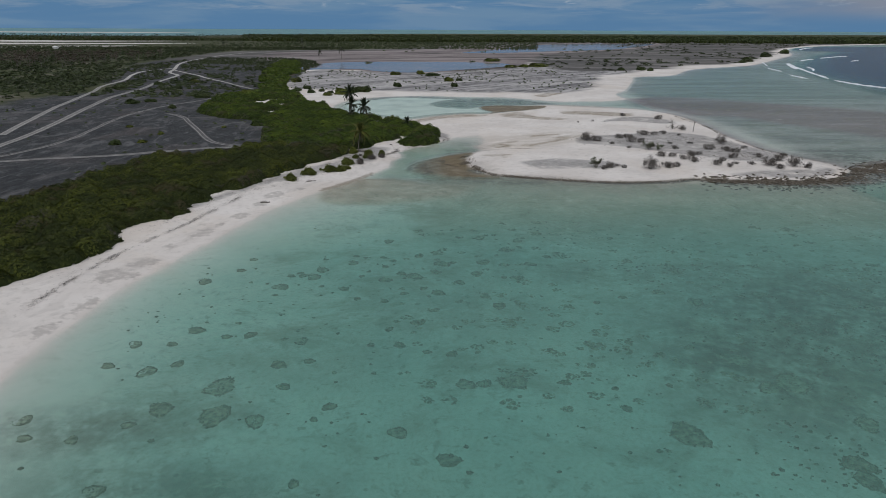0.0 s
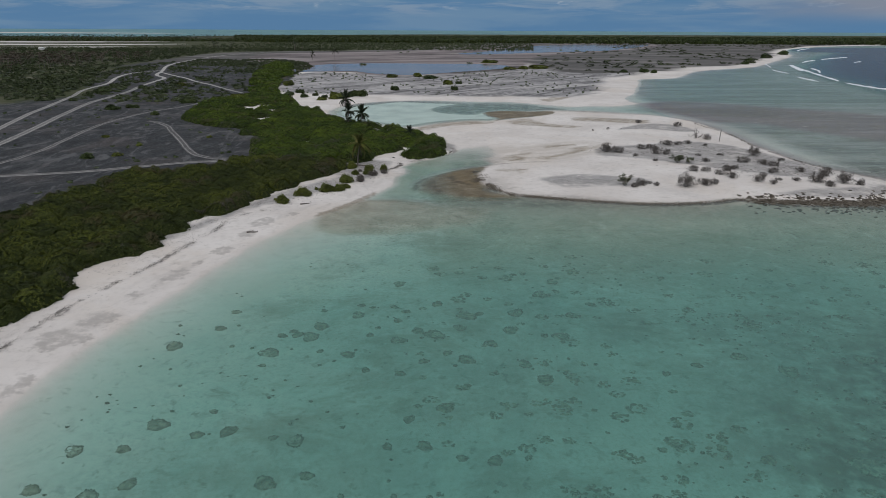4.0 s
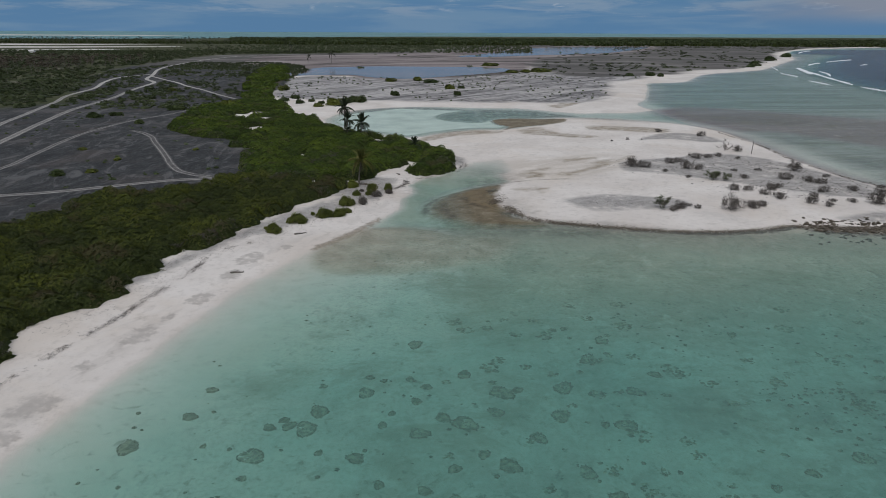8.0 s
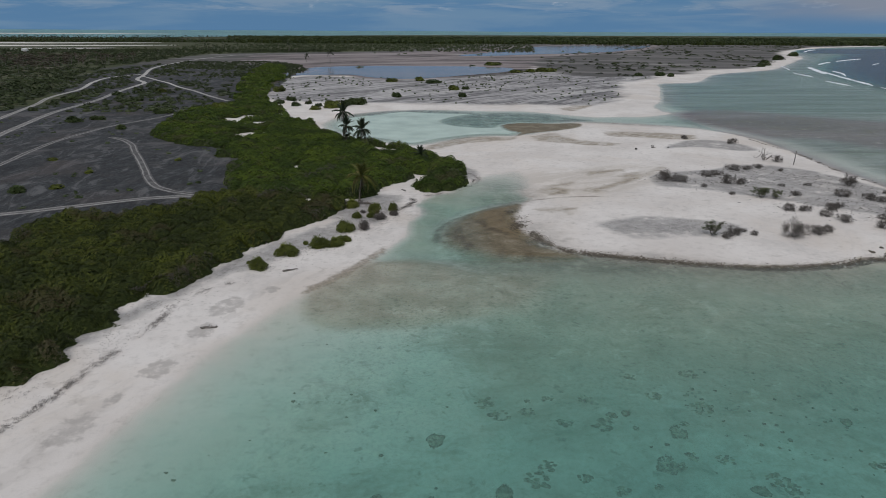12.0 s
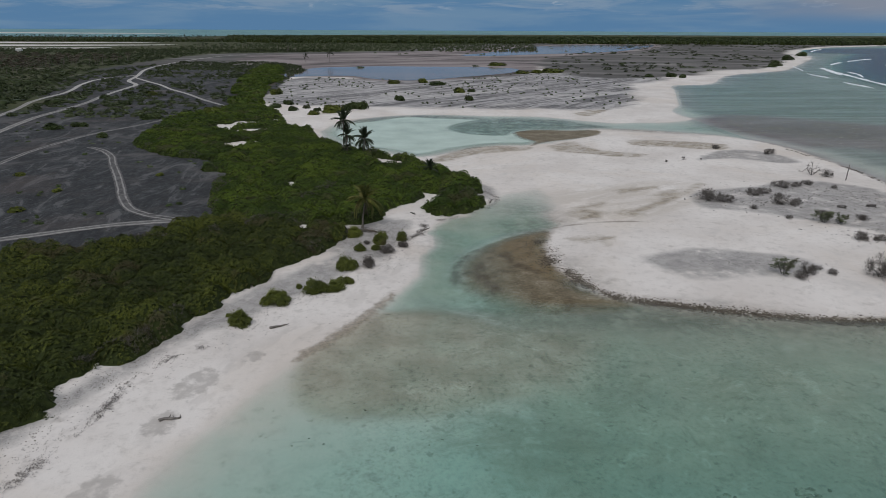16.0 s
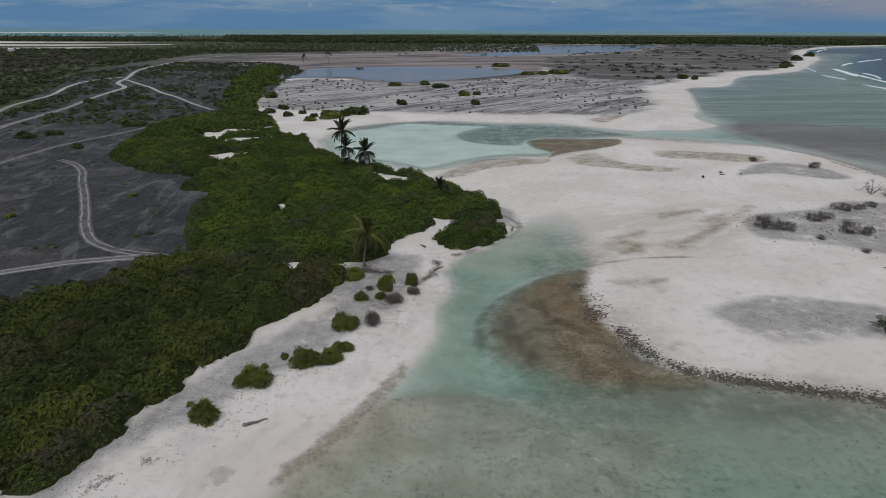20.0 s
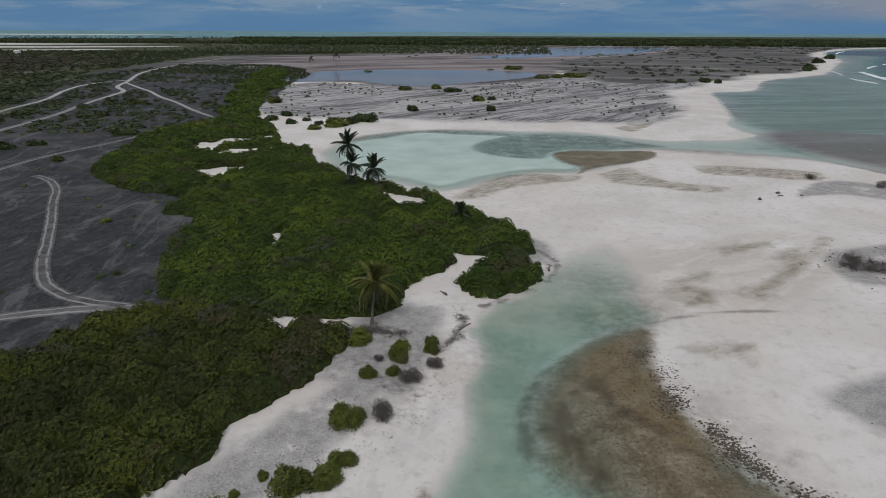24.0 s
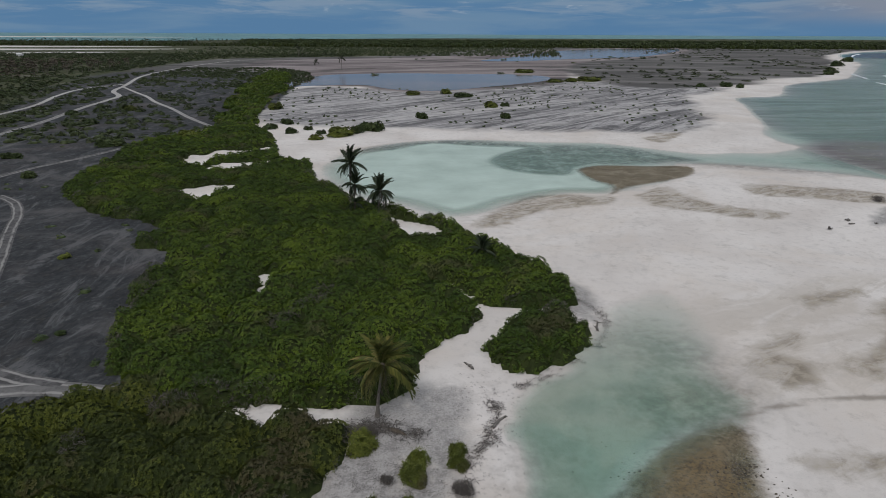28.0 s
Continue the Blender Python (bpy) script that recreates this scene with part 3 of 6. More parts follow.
SHOAL = curve([(-24, 116.6), (-21.5, 122), (-17, 128.4), (-10.5, 130.2), (-2.9, 125.5), (5.4, 123.3), (4.3, 116.2), (-1.4, 111.9), (-13.4, 108.4), (-21.8, 109.6)])
FRINGE = curve([(-15.6, 134.5), (-17, 131.6), (-19, 127.7), (-21, 124), (-24.6, 118), (-23.6, 117.6), (-20, 123), (-17.6, 127.6), (-15.8, 131.4)])
POOLWEED = [curve(g) for g in ([(-4.8, 271.2), (0.6, 281.6), (15.1, 294.6), (34.1, 291.4), (43.3, 280.3), (49.4, 272.6), (32.1, 268.5), (20.3, 266.8), (14, 259.9), (10.8, 253.7), (2, 255.9), (-3.4, 262.1)], [(-43, 279), (-35, 292), (-18, 301), (-1, 299.5), (14, 290), (-5.6, 291.5), (-20.6, 295.4), (-32.4, 284)])]
REEF_END = curve([(54, 129.3), (66, 128.4), (80, 128.8), (90, 133.5), (96, 142), (104, 149), (118, 153), (136, 155), (138, 150), (120, 143), (104, 134), (88, 124.6), (66, 124), (56, 126.2)])
POOLFLAT = curve([(14.7, 259.8), (21.4, 265.3), (31, 264.9), (42.5, 263.8), (40.7, 255.4), (34, 249.4), (24.7, 243.8), (20.1, 240.1), (16.2, 234.4), (19.0, 242.6), (15.6, 249)])
LITTER_AND_SHADE = [curve(g) for g in (
    [(-46.5, 99), (-42, 108), (-40, 113), (-36, 121), (-31.5, 126.5), (-27, 132), (-23, 138), (-20, 143), (-19.5, 149), (-23, 148.5), (-27.5, 142), (-32.5, 134.5), (-36.5, 126.5), (-41, 116), (-45.5, 105)],
    [(18.1, 144.3), (22.5, 146.9), (28.4, 148.3), (36.8, 146.5), (42, 142), (38, 138.5), (30.9, 138.2), (25, 136.9), (21.5, 138.3), (19.3, 141.8)],
    # twigs by the bushes, with the shade on that sand kept in the grey
    [(-26.5, 148), (-21, 146), (-18, 144), (-16.4, 150), (-15, 157), (-15, 163), (-18, 164), (-21, 161), (-24.6, 160.4), (-25, 154)],
    [(-20, 150), (-17.6, 152), (-16.4, 158), (-19, 160), (-22, 157)],
    [(38, 176), (42, 182), (55, 186), (66, 192), (78, 186), (84, 170), (86, 152), (78, 146), (68, 150), (56, 160), (46, 168), (39, 170)],
    [(55, 214), (66, 226), (76, 226), (80, 214), (74, 210), (64, 216)],
    [(-3.2, 190), (0.8, 187), (1.8, 182), (0.2, 177.5), (-2.4, 180)],
    [(64, 132), (72, 136), (84, 138), (90, 140), (86, 133), (76, 130)])]
STAINS = [curve(g, True, 1.0) for g in (
    [(25.5, 183.1), (28.4, 184.4), (32.8, 185.7), (35.3, 186.7), (33.1, 184.1), (28.8, 181.9), (26.2, 181.0)],
    [(34.0, 181.4), (37.8, 182.9), (36.9, 178.6), (33.1, 174.0), (29.4, 171.0), (25.6, 166.6), (23.9, 164.6), (22.6, 165.8), (21.1, 167.6), (24.8, 169.3), (29.2, 172.7), (31.7, 175.9)],
    [(42.4, 186.9), (45.6, 189.2), (41.6, 183.7), (39.0, 181.7)],
    [(15.4, 171.8), (21.3, 174.5), (19.8, 171.9), (17.3, 170.3), (18.6, 167.6), (17.9, 164.6), (15.1, 163.6), (13.3, 165.4), (12.2, 166.6)],
    [(10.0, 153.5), (11.8, 154.3), (14.0, 154.6), (16.9, 154.6), (16.2, 152.5), (15.1, 149.5), (14.8, 151.1), (13.8, 152.0), (11.9, 152.6)],
    [(21.7, 233.8), (30.2, 242.2), (31.1, 234.9), (34.9, 226.0), (43.8, 221.8), (40.2, 217.0), (33.3, 218.6), (28.4, 221.6), (22.4, 225.4)],
    [(-11.7, 213.5), (-4.7, 227.7), (1.7, 235.2), (16.5, 233.3), (13.2, 226.4), (0.8, 221.5), (-7.6, 212.4)],
    [(47.6, 243.6), (61.4, 240.4), (72.1, 235.8), (66.5, 227.5), (55.1, 231.4), (45.5, 234.3)],
    [(44.1, 304.9), (50.7, 310.5), (60.7, 316.5), (48.2, 297.3)], [(60.5, 360.4), (63.0, 352.3), (55.5, 317.8), (50.4, 314.7)])]
ARCS = [curve(g, False, 1.0) for g in ([(-0.1, 146.5), (-1.7, 146.6), (-3.0, 145.9), (-4.1, 143.9), (-4.6, 142.0), (-4.7, 139.5), (-4.3, 137.3), (-2.4, 134.4)], [(-3.5, 151.8), (-4.9, 149.9), (-6.7, 146.7), (-7.7, 143.4), (-8.1, 139.4), (-7.8, 137.1)],
                                       [(3.8, 150.6), (1.2, 149.6), (-0.6, 147.4), (0.4, 144), (3.4, 140)])]
DAMP = curve([(7, 160), (14, 162), (25, 163), (35, 170), (44, 186), (38, 191), (25, 187), (13, 183), (10, 172)])
REEFBAND = curve([(86.6, 290.7), (104.4, 305.5), (122.8, 298.4), (140.7, 282), (175, 250), (200, 190), (190, 110), (150, 150), (122.5, 203.9), (116, 213.5), (108, 230.4), (94.5, 233.5), (89.9, 249.3), (84.5, 267.7)], True, 3.0)
CREST = curve([(-0.5, 153.0), (0.6, 155.1), (2.1, 156.5), (6.1, 158.9), (10.6, 160.5), (15.9, 161.6), (21.8, 161.9), (25.0, 161.3)], False, 1.0)
RUSTY = curve([(-0.3, 155.2), (4.4, 155.4), (5.7, 150.4), (5.7, 143.4), (6.8, 138.7), (4.3, 138.1), (1.1, 142.7), (-2.1, 147.2)])
# dark damp hollows along the beach slope
CUSPS = [curve(g, True, 0.5) for g in (
    [(-44.4, 72.1), (-43.8, 74.7), (-39.7, 73.6), (-39.4, 72.1), (-41.6, 71.0), (-42.4, 69.7)], [(-42.6, 56.0), (-42.9, 58.4), (-41.6, 59.3), (-40.9, 57.1), (-41.7, 55.5)],
    [(-41.8, 62.6), (-41.4, 66.3), (-40.1, 64.8), (-40.6, 62.4)], [(-42.3, 76.5), (-41.0, 79.4), (-38.6, 77.4), (-40.5, 75.2)], [(-42.4, 60.4), (-41.8, 61.7), (-41.2, 60.2)],
    [(-38.9, 88.6), (-38.1, 91.5), (-36.3, 91.7), (-36.0, 89.1), (-38.0, 88.1)], [(-36.1, 98.4), (-35.2, 100.9), (-33.1, 100.9), (-33.7, 98.1)], [(-37.1, 93.6), (-35.9, 95.5), (-35.3, 93.7)],
    [(-34.1, 112.2), (-32.5, 115.8), (-30.8, 113.7), (-32.3, 110.4)], [(-40.8, 83.1), (-39.8, 84.8), (-39.0, 83.1)], [(-34.4, 106.1), (-32.7, 109.3), (-31.9, 106.0)],
    [(-29.5, 117.5), (-28.4, 119.4), (-27.4, 118.2), (-28.2, 116.9)])]
# soft dark growth on the sea bed: centre, half sizes, turn, strength
WEED = [(30, 124.2, 30, 2.0, -4, 0.6), (72, 124.2, 26, 2.0, 0, 0.6), (14, 127, 17, 4.5, -6, 0.8), (2, 128, 14, 5, -10, 0.6), (33, 55, 14, 16, 20, 1.0), (46, 66, 24, 20, 10, 0.95), (2, 66, 16, 8, 10, 0.4), (22, 78, 18, 6, -5, 0.55), (8, 80, 24, 8, 5, 0.35), (30, 95, 30, 12, 10, 0.35),
        (-28, 42, 10, 4, 10, 0.75), (-20, 35, 12, 4, 0, 0.7), (-18, 44.5, 4, 2, 0, 0.6), (115, 262, 35, 14, -25, 0.6), (103, 155, 14, 14, 10, 1.0), 
        (60, 262, 22, 5, -20, 0.6), (1, 136, 10, 11, 0, 0.7), (4.5, 162, 7, 5, 25, 0.9), (6, 170, 6, 8, 20, 0.5), (-8, 154, 4, 10, -20, 0.4), (-12, 55, 22, 6, 8, 0.25), (50, 121, 55, 5, -2, 0.35), (150, 150, 50, 40, 0, 0.5), (180, 330, 70, 12, -8, 0.3), (95, 60, 45, 50, 0, 0.6), (190, 400, 60, 12, 20, 0.4), (112, 205, 20, 35, 0, 0.15)]


def depth_of(q, d):
    """Water depth at points that lie d metres inside the water."""
    x, y = q[:, 0], q[:, 1]
    pool = (y > 205) & (x < 84) & (y < 310)
    creek = (y > 128) & (x < 14) & (y < 205)
    most = np.where(pool, 0.5, np.where(creek, 0.62 * np.clip(1 - (y - 158) / 40, 0.3, 1), np.where((x > 84) & (y > 135), 0.30 + 0.28 * np.clip((y - 270) / 40, 0, 1), 1.38)))
    run = np.where(pool, 9.0, np.where(creek, 3.2 + 12 * np.clip((y - 156) / 14, 0, 1), np.where((x > 84) & (y > 135), 7.0, 13.0)))
    dep = most * (1 - np.exp(-d / run)) + np.where((creek & (y > 158)) | ((x > 84) & (y > 135)), 0.04, np.where(pool, 0.10, 0.20)) * (1 - np.exp(-d / 1.0))
    bay = ~pool & ~creek & (x < 84) & (y < 135)
    dep = dep * np.where(bay, 1 - 0.48 * np.clip((y - 84) / 28, 0, 1), 1.0)
    dep = dep * (1 - 0.5 * np.clip(inside(q, SHOAL) / 5 + 0.5, 0, 1))
    dep = dep * (1 - 0.8 * np.clip(inside(q, REEF_END) / 2 + 0.5, 0, 1))
    z = np.clip(inside(q, ALGAE) / 4 + 0.3, 0, 1)
    dep = dep * (1 - z) + (0.10 - 0.02 * (x + 4) + 0.03 * lumps(q, 4, 12)) * z
    z = np.clip(inside(q, POOLFLAT) / 2.5 + 0.5, 0, 1)
    dep = dep * (1 - z) + (-0.03 + 0.04 * lumps(q, 5, 13)) * z
    dep = dep * (1 - 0.8 * np.clip(inside(q, REEFBAND) / 8 + 0.5, 0, 1))
    off = np.clip(inside(q, DEEP) / 40 + 0.3, 0, 1)
    return dep + off * 7.0


def lumps(q, size, seed):
    """Smooth unevenness of about one unit, of the size given."""
    rng = np.random.default_rng(seed)
    z = np.zeros(len(q))
    for _ in range(10):
        k = rng.normal(0, 1, 2) * 2 / size
        z += np.sin(q @ k + rng.uniform(0, 6.3))
    return z / 4.5


def heights(q):
    """Height of the ground, and how far inland each point lies."""
    q = np.asarray(q, float)
    d = inside(q, WATER)
    quiet = np.clip(1 - np.hypot((q[:, 0] - 3) / 22, (q[:, 1] - 165) / 40), 0, 1)
    d = d + quiet * (2.6 * lumps(q, 7, 8) + 1.3 * lumps(q, 3, 9)) + 0.25 * lumps(q, 4, 10)
    dep = depth_of(q, np.maximum(d, 0))
    land = 0.45 * (1 - np.exp(-np.maximum(-d, 0) / 6.0)) + np.clip(-d / 25, 0, 1) * (0.06 * lumps(q, 9, 5) + 0.03 * lumps(q, 3, 6))
    return np.where(d > 0, -dep, land) + swell(q[:, 1]), -d


def swell(y):
    """The far country lies a little higher, up to the horizon."""
    return np.maximum(np.asarray(y, float) - 2400.0, 0.0) * 0.0118


def growing(start, first, ratio, last):
    out, s = [start], first
    while (out[-1] < last) if first > 0 else (out[-1] > last):
        s *= ratio
        out.append(out[-1] + s)
    return out


def sheet(name, verts, faces, mats, extra=None, smooth=True):
    """A mesh object from arrays; faces all have the same number of corners."""
    me = bpy.data.meshes.new(name)
    verts, faces = np.asarray(verts, np.float32), np.asarray(faces, np.int32)
    n, k = faces.shape
    me.vertices.add(len(verts))
    me.vertices.foreach_set("co", verts.ravel())
    me.loops.add(n * k)
    me.loops.foreach_set("vertex_index", faces.ravel())
    me.polygons.add(n)
    me.polygons.foreach_set("loop_start", np.arange(0, n * k, k, dtype=np.int32))
    me.polygons.foreach_set("loop_total", np.full(n, k, np.int32))
    me.polygons.foreach_set("use_smooth", np.full(n, smooth))
    me.update(calc_edges=True)
    for m in mats if isinstance(mats, (list, tuple)) else [mats]:
        me.materials.append(m)
    for key, value in (extra or {}).items():
        me.attributes.new(key, "FLOAT", "POINT").data.foreach_set("value", np.asarray(value, np.float32))
    return me


def part(name, me, parent, label=""):
    """A mesh as a part of a thing."""
    ob = new(name, me)
    ob.parent = parent
    if label:
        ob["label"] = label
    return ob


# ---- ground and water ----
xs = np.array(sorted(growing(-125, -1.0, 1.045, -4650))[:-1] + list(np.arange(-125, 111, 1.0)) + growing(111, 1.0, 1.045, 4650))
ys = np.array(sorted(growing(20, -1.0, 1.12, -280))[:-1] + list(np.arange(20, 310, 1.0)) + growing(310, 1.0, 1.022, 4880))
gx, gy = np.meshgrid(xs, ys)
Q = np.c_[gx.ravel(), gy.ravel()]
Z, INLAND = heights(Q)
nx, ny = len(xs), len(ys)
idx = np.arange(nx * ny).reshape(ny, nx)
QUADS = np.c_[idx[:-1, :-1].ravel(), idx[:-1, 1:].ravel(), idx[1:, 1:].ravel(), idx[1:, :-1].ravel()]


def lie(q):
    """Height of the ground sheet under points, read off its grid."""
    q = np.asarray(q, float)
    i = np.clip(np.searchsorted(xs, q[:, 0]) - 1, 0, nx - 2)
    j = np.clip(np.searchsorted(ys, q[:, 1]) - 1, 0, ny - 2)
    u = np.clip((q[:, 0] - xs[i]) / (xs[i + 1] - xs[i]), 0, 1)
    v = np.clip((q[:, 1] - ys[j]) / (ys[j + 1] - ys[j]), 0, 1)
    g = Z.reshape(ny, nx)
    return (g[j, i] * (1 - u) + g[j, i + 1] * u) * (1 - v) + (g[j + 1, i] * (1 - u) + g[j + 1, i + 1] * u) * v


def zat(x, y):
    return float(lie([(x, y)])[0])


def most_inside(q, zones, reach=60):
    return np.max([inside(q, z, reach) for z in zones], axis=0)


soft = np.zeros(len(Q))
for cx, cy, rx, ry, turn, power in WEED:
    c, s = math.cos(radians(turn)), math.sin(radians(turn))
    u, v = (Q[:, 0] - cx), (Q[:, 1] - cy)
    r = np.hypot((u * c + v * s) / rx, (v * c - u * s) / ry)
    soft = np.maximum(soft, power * np.clip(1.35 - r, 0, 1))
for zone in POOLWEED:
    soft = np.maximum(soft, 0.9 * np.clip(inside(Q, zone) / 3.0 + 0.5, 0, 1))
outer = np.clip(((5 - Q[:, 0]) * 0.8 + (140 - Q[:, 1]) * 0.35) / 8, 0, 1)
tidal = np.maximum(np.clip(inside(Q, ALGAE) / (1.6 + 3.0 * outer) + 0.4, 0, 1), np.clip(inside(Q, POOLFLAT) / 1.5 + 0.5, 0, 1))
grit = np.maximum(np.clip(inside(Q, SHOAL) / 3 + 0.5, 0, 1), 0.8 * np.clip((Q[:, 1] - 78) / 26, 0, 1) * np.clip((Q[:, 0] + 12) / 12, 0, 1) * (Q[:, 1] < 132) * (Q[:, 0] < 95))
reefs = np.maximum(np.clip(inside(Q, REEFBAND) / 9 + 0.5, 0, 1), 0.7 * np.clip(1 + INLAND / 7, 0, 1) * (Q[:, 0] > 84) * (Q[:, 1] > 140) * (Q[:, 1] < 262)) * (INLAND < 0)
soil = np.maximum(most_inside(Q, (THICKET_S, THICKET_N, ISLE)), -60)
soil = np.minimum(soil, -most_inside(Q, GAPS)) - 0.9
beach_part = np.clip((30 - Q[:, 0] - 0.05 * Q[:, 1]) / 20, 0, 1) * (Q[:, 1] < 165)
far_land = np.where(Q[:, 1] > 640, INLAND - 38, -60)
EDGE = [(7.2, 140.5), (8.2, 136.8), (10.4, 133), (15, 130.6), (22, 128.6), (30, 126.4), (38, 125.4), (48, 126.6), (54, 128.6), (62, 127.6), (70, 126.8), (80, 127), (88, 130.5), (94, 137), (101, 143), (112, 147)]
rim_line = curve(EDGE, False, 1.5)
LEDGE = np.vstack([rim_line + [0, 0.7], (rim_line - [0, 0.9])[::-1]])
ridge = most_inside(Q, [np.vstack([CREST + [0.1, 0.45], (CREST - [0.1, 0.3])[::-1]])])
bands = most_inside(Q, [np.vstack([a + [0.55, 0.3], (a - [0.55, 0.3])[::-1]]) for a in ARCS])
zones = {"arc": bands, "ridge": ridge, "cusp": most_inside(Q, CUSPS), "rust": inside(Q, RUSTY), "damp": inside(Q, DAMP), "sea": np.clip((Q[:, 0] - 92) / 10, 0, 1) * np.clip((Q[:, 1] - 150) / 15, 0, 1) * (INLAND < -2), "ledge": most_inside(Q, (LEDGE, REEF_END)), "shore": INLAND, "slope": beach_part, "ash": np.minimum(inside(Q, ASH), INLAND), "flats": inside(Q, FLATS), "scrub": inside(Q, SCRUB), "heath": np.maximum(inside(Q, HEATH), far_land),
         "mud": inside(Q, MUD), "soil": soil, "algae": tidal, "grit": grit * (INLAND < 0.4), "fringe": np.clip(inside(Q, FRINGE) / 1.2 + 0.6, 0, 1), "reef": reefs, "litter": most_inside(Q, LITTER_AND_SHADE), "stain": most_inside(Q, STAINS), "weed": soft}
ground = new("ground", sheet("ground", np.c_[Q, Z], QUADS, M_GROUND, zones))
tagged(ground, "pale coral sand shore with ash-grey burnt scrubland behind", "ground", kind="structure")

LOW = Z - swell(Q[:, 1])
under = (LOW < 0.05)[QUADS].any(1) & (LOW < 0.6)[QUADS].all(1)
used = np.unique(QUADS[under])
back = np.zeros(len(Q), int)
back[used] = np.arange(len(used))
silt = np.clip((Q[:, 1] > 205) * (Q[:, 1] < 310) * np.clip((40 - Q[:, 0]) / 25, 0, 1) * np.clip(-INLAND / 6, 0, 1) * np.clip(-LOW / 0.35, 0, 1) * (1 - soft), 0, 1)
bloom = np.clip(-INLAND / 1.6, 0, 1) * (Q[:, 0] < 16) * np.clip((Q[:, 1] - 126) / 8, 0, 1) * np.clip((188 - Q[:, 1]) / 24, 0, 1) * np.clip(LOW / -0.12, 0, 1) * np.clip(0.4 - inside(Q, ALGAE) / 2.5, 0, 1) * np.clip((12 - Q[:, 0]) / 6, 0, 1)
water = new("water", sheet("water", np.c_[Q[used], swell(Q[used][:, 1])], back[QUADS[under]], M_WATER, {"depth": np.maximum(-LOW[used], 0.0), "silt": silt[used], "bloom": bloom[used]}))
tagged(water, "clear turquoise lagoon water shading to blue ocean", "water", kind="structure")


def outline(name, pts, z, mat, label, category, step=4.0):
    """A flat patch with a smooth, slightly uneven outline."""
    line = curve(pts, True, step)
    bm = bmesh.new()
    bm.faces.new([bm.verts.new((x, y, z + float(swell(y)))) for x, y in line])
    bmesh.ops.triangulate(bm, faces=bm.faces[:])
    me = bpy.data.meshes.new(name)
    bm.to_mesh(me)
    bm.free()
    me.materials.append(mat)
    return tagged(new(name, me), label, category, kind="structure")


outline("salt_pond", [(-111, 494), (-119, 545), (-112, 590), (-100, 612), (-57, 630), (-11, 627), (34, 623), (60, 596), (50, 548), (8, 496), (-19, 468), (-38, 470), (-53, 484), (-69, 507), (-96, 500)],
        0.56, M_POND, "still shallow salt pond reflecting the sky", "pond")
outline("salt_pond", [(26, 903), (70, 1000), (163, 1300), (312, 1560), (520, 1610), (300, 1110), (150, 960), (58, 874)], 0.58, M_POND, "far shallow salt pond with rosy mud edges", "pond", 20)
outline("lagoon_far", [(-4600, 2600), (-2500, 2450), (-1500, 2420), (-1050, 2700), (-600, 3100), (0, 3400), (1200, 3500), (2600, 3550), (4600, 3600), (4600, 4870), (-4600, 4870)], 0.8, M_FARWATER, "distant turquoise lagoon behind the island", "water", 60)
outline("sand_flat", [(-1900, 1010), (-1000, 960), (-640, 1080), (-560, 1180), (-700, 1150), (-1000, 1060), (-1900, 1130)], 0.9, M_FARSAND, "distant white sand flat", "sand", 20)
outline("sand_flat", [(-2200, 1290), (-1000, 1240), (-620, 1330), (-560, 1430), (-900, 1380), (-2200, 1430)], 0.9, M_FARSAND, "distant white sand flat", "sand", 20)
outline("sand_flat", [(-2600, 1560), (-1100, 1500), (-760, 1600), (-700, 1680), (-1100, 1660), (-2600, 1700)], 0.9, M_FARSAND, "distant white sand flat", "sand", 20)
outline("sand_bar", [(-3600, 3350), (-1900, 3250), (-1300, 3400), (-1900, 3480), (-3600, 3500)], 1.0, M_FARSAND, "distant white sand bar in the lagoon", "sand", 20)


TRACKS = []


def track(pts, width, worn, name="dirt_track", label="pale dirt track with two worn wheel ruts"):
    """A ribbon with two ruts, laid just over the ground."""
    line = curve(pts, False, 2.0)
    TRACKS.append(line)
    side = np.gradient(line, axis=0)
    side = np.c_[side[:, 1], -side[:, 0]] / np.maximum(np.linalg.norm(side, axis=1), 1e-6)[:, None]
    us = np.linspace(-1, 1, 7)
    rows = line[:, None] + side[:, None] * (us * width / 2)[None, :, None]
    flat_rows = rows.reshape(-1, 2)
    z = lie(flat_rows).reshape(len(line), 7) + 0.06 - 0.03 * (abs(abs(us) - 0.55) < 0.2) - 0.035 * (abs(us) > 0.9)
    k = np.arange(len(line) * 7).reshape(-1, 7)
    faces = np.c_[k[:-1, :-1].ravel(), k[:-1, 1:].ravel(), k[1:, 1:].ravel(), k[1:, :-1].ravel()]
    extra = {"across": np.tile(us, len(line)), "worn": np.repeat(np.clip(worn + (line[:, 1] - 330) / 200, worn, max(worn, 0.9)), 7)}
    tagged(new(name, sheet(name, np.c_[flat_rows, z.ravel()], faces, M_TRACK, extra)), label, "track", kind="structure")


track([(-128, 90), (-108, 150), (-106, 172), (-109, 190), (-113, 210), (-115, 230), (-114, 250), (-110, 264), (-106.5, 277), (-104, 290)], 1.9, 0.10)
track([(-112, 130), (-122, 180), (-131, 212), (-143, 252), (-153, 290), (-158.5, 330), (-170, 377), (-177, 415), (-182, 432), (-198, 458), (-212, 500), (-240, 580), (-256, 665), (-265, 770), (-262, 860), (-240, 940)], 2.6, 0.40)
track([(-130, 180), (-152, 240), (-163, 275), (-175, 313), (-187, 345), (-195, 385), (-212, 430), (-222, 470), (-216, 505)], 2.3, 0.50)
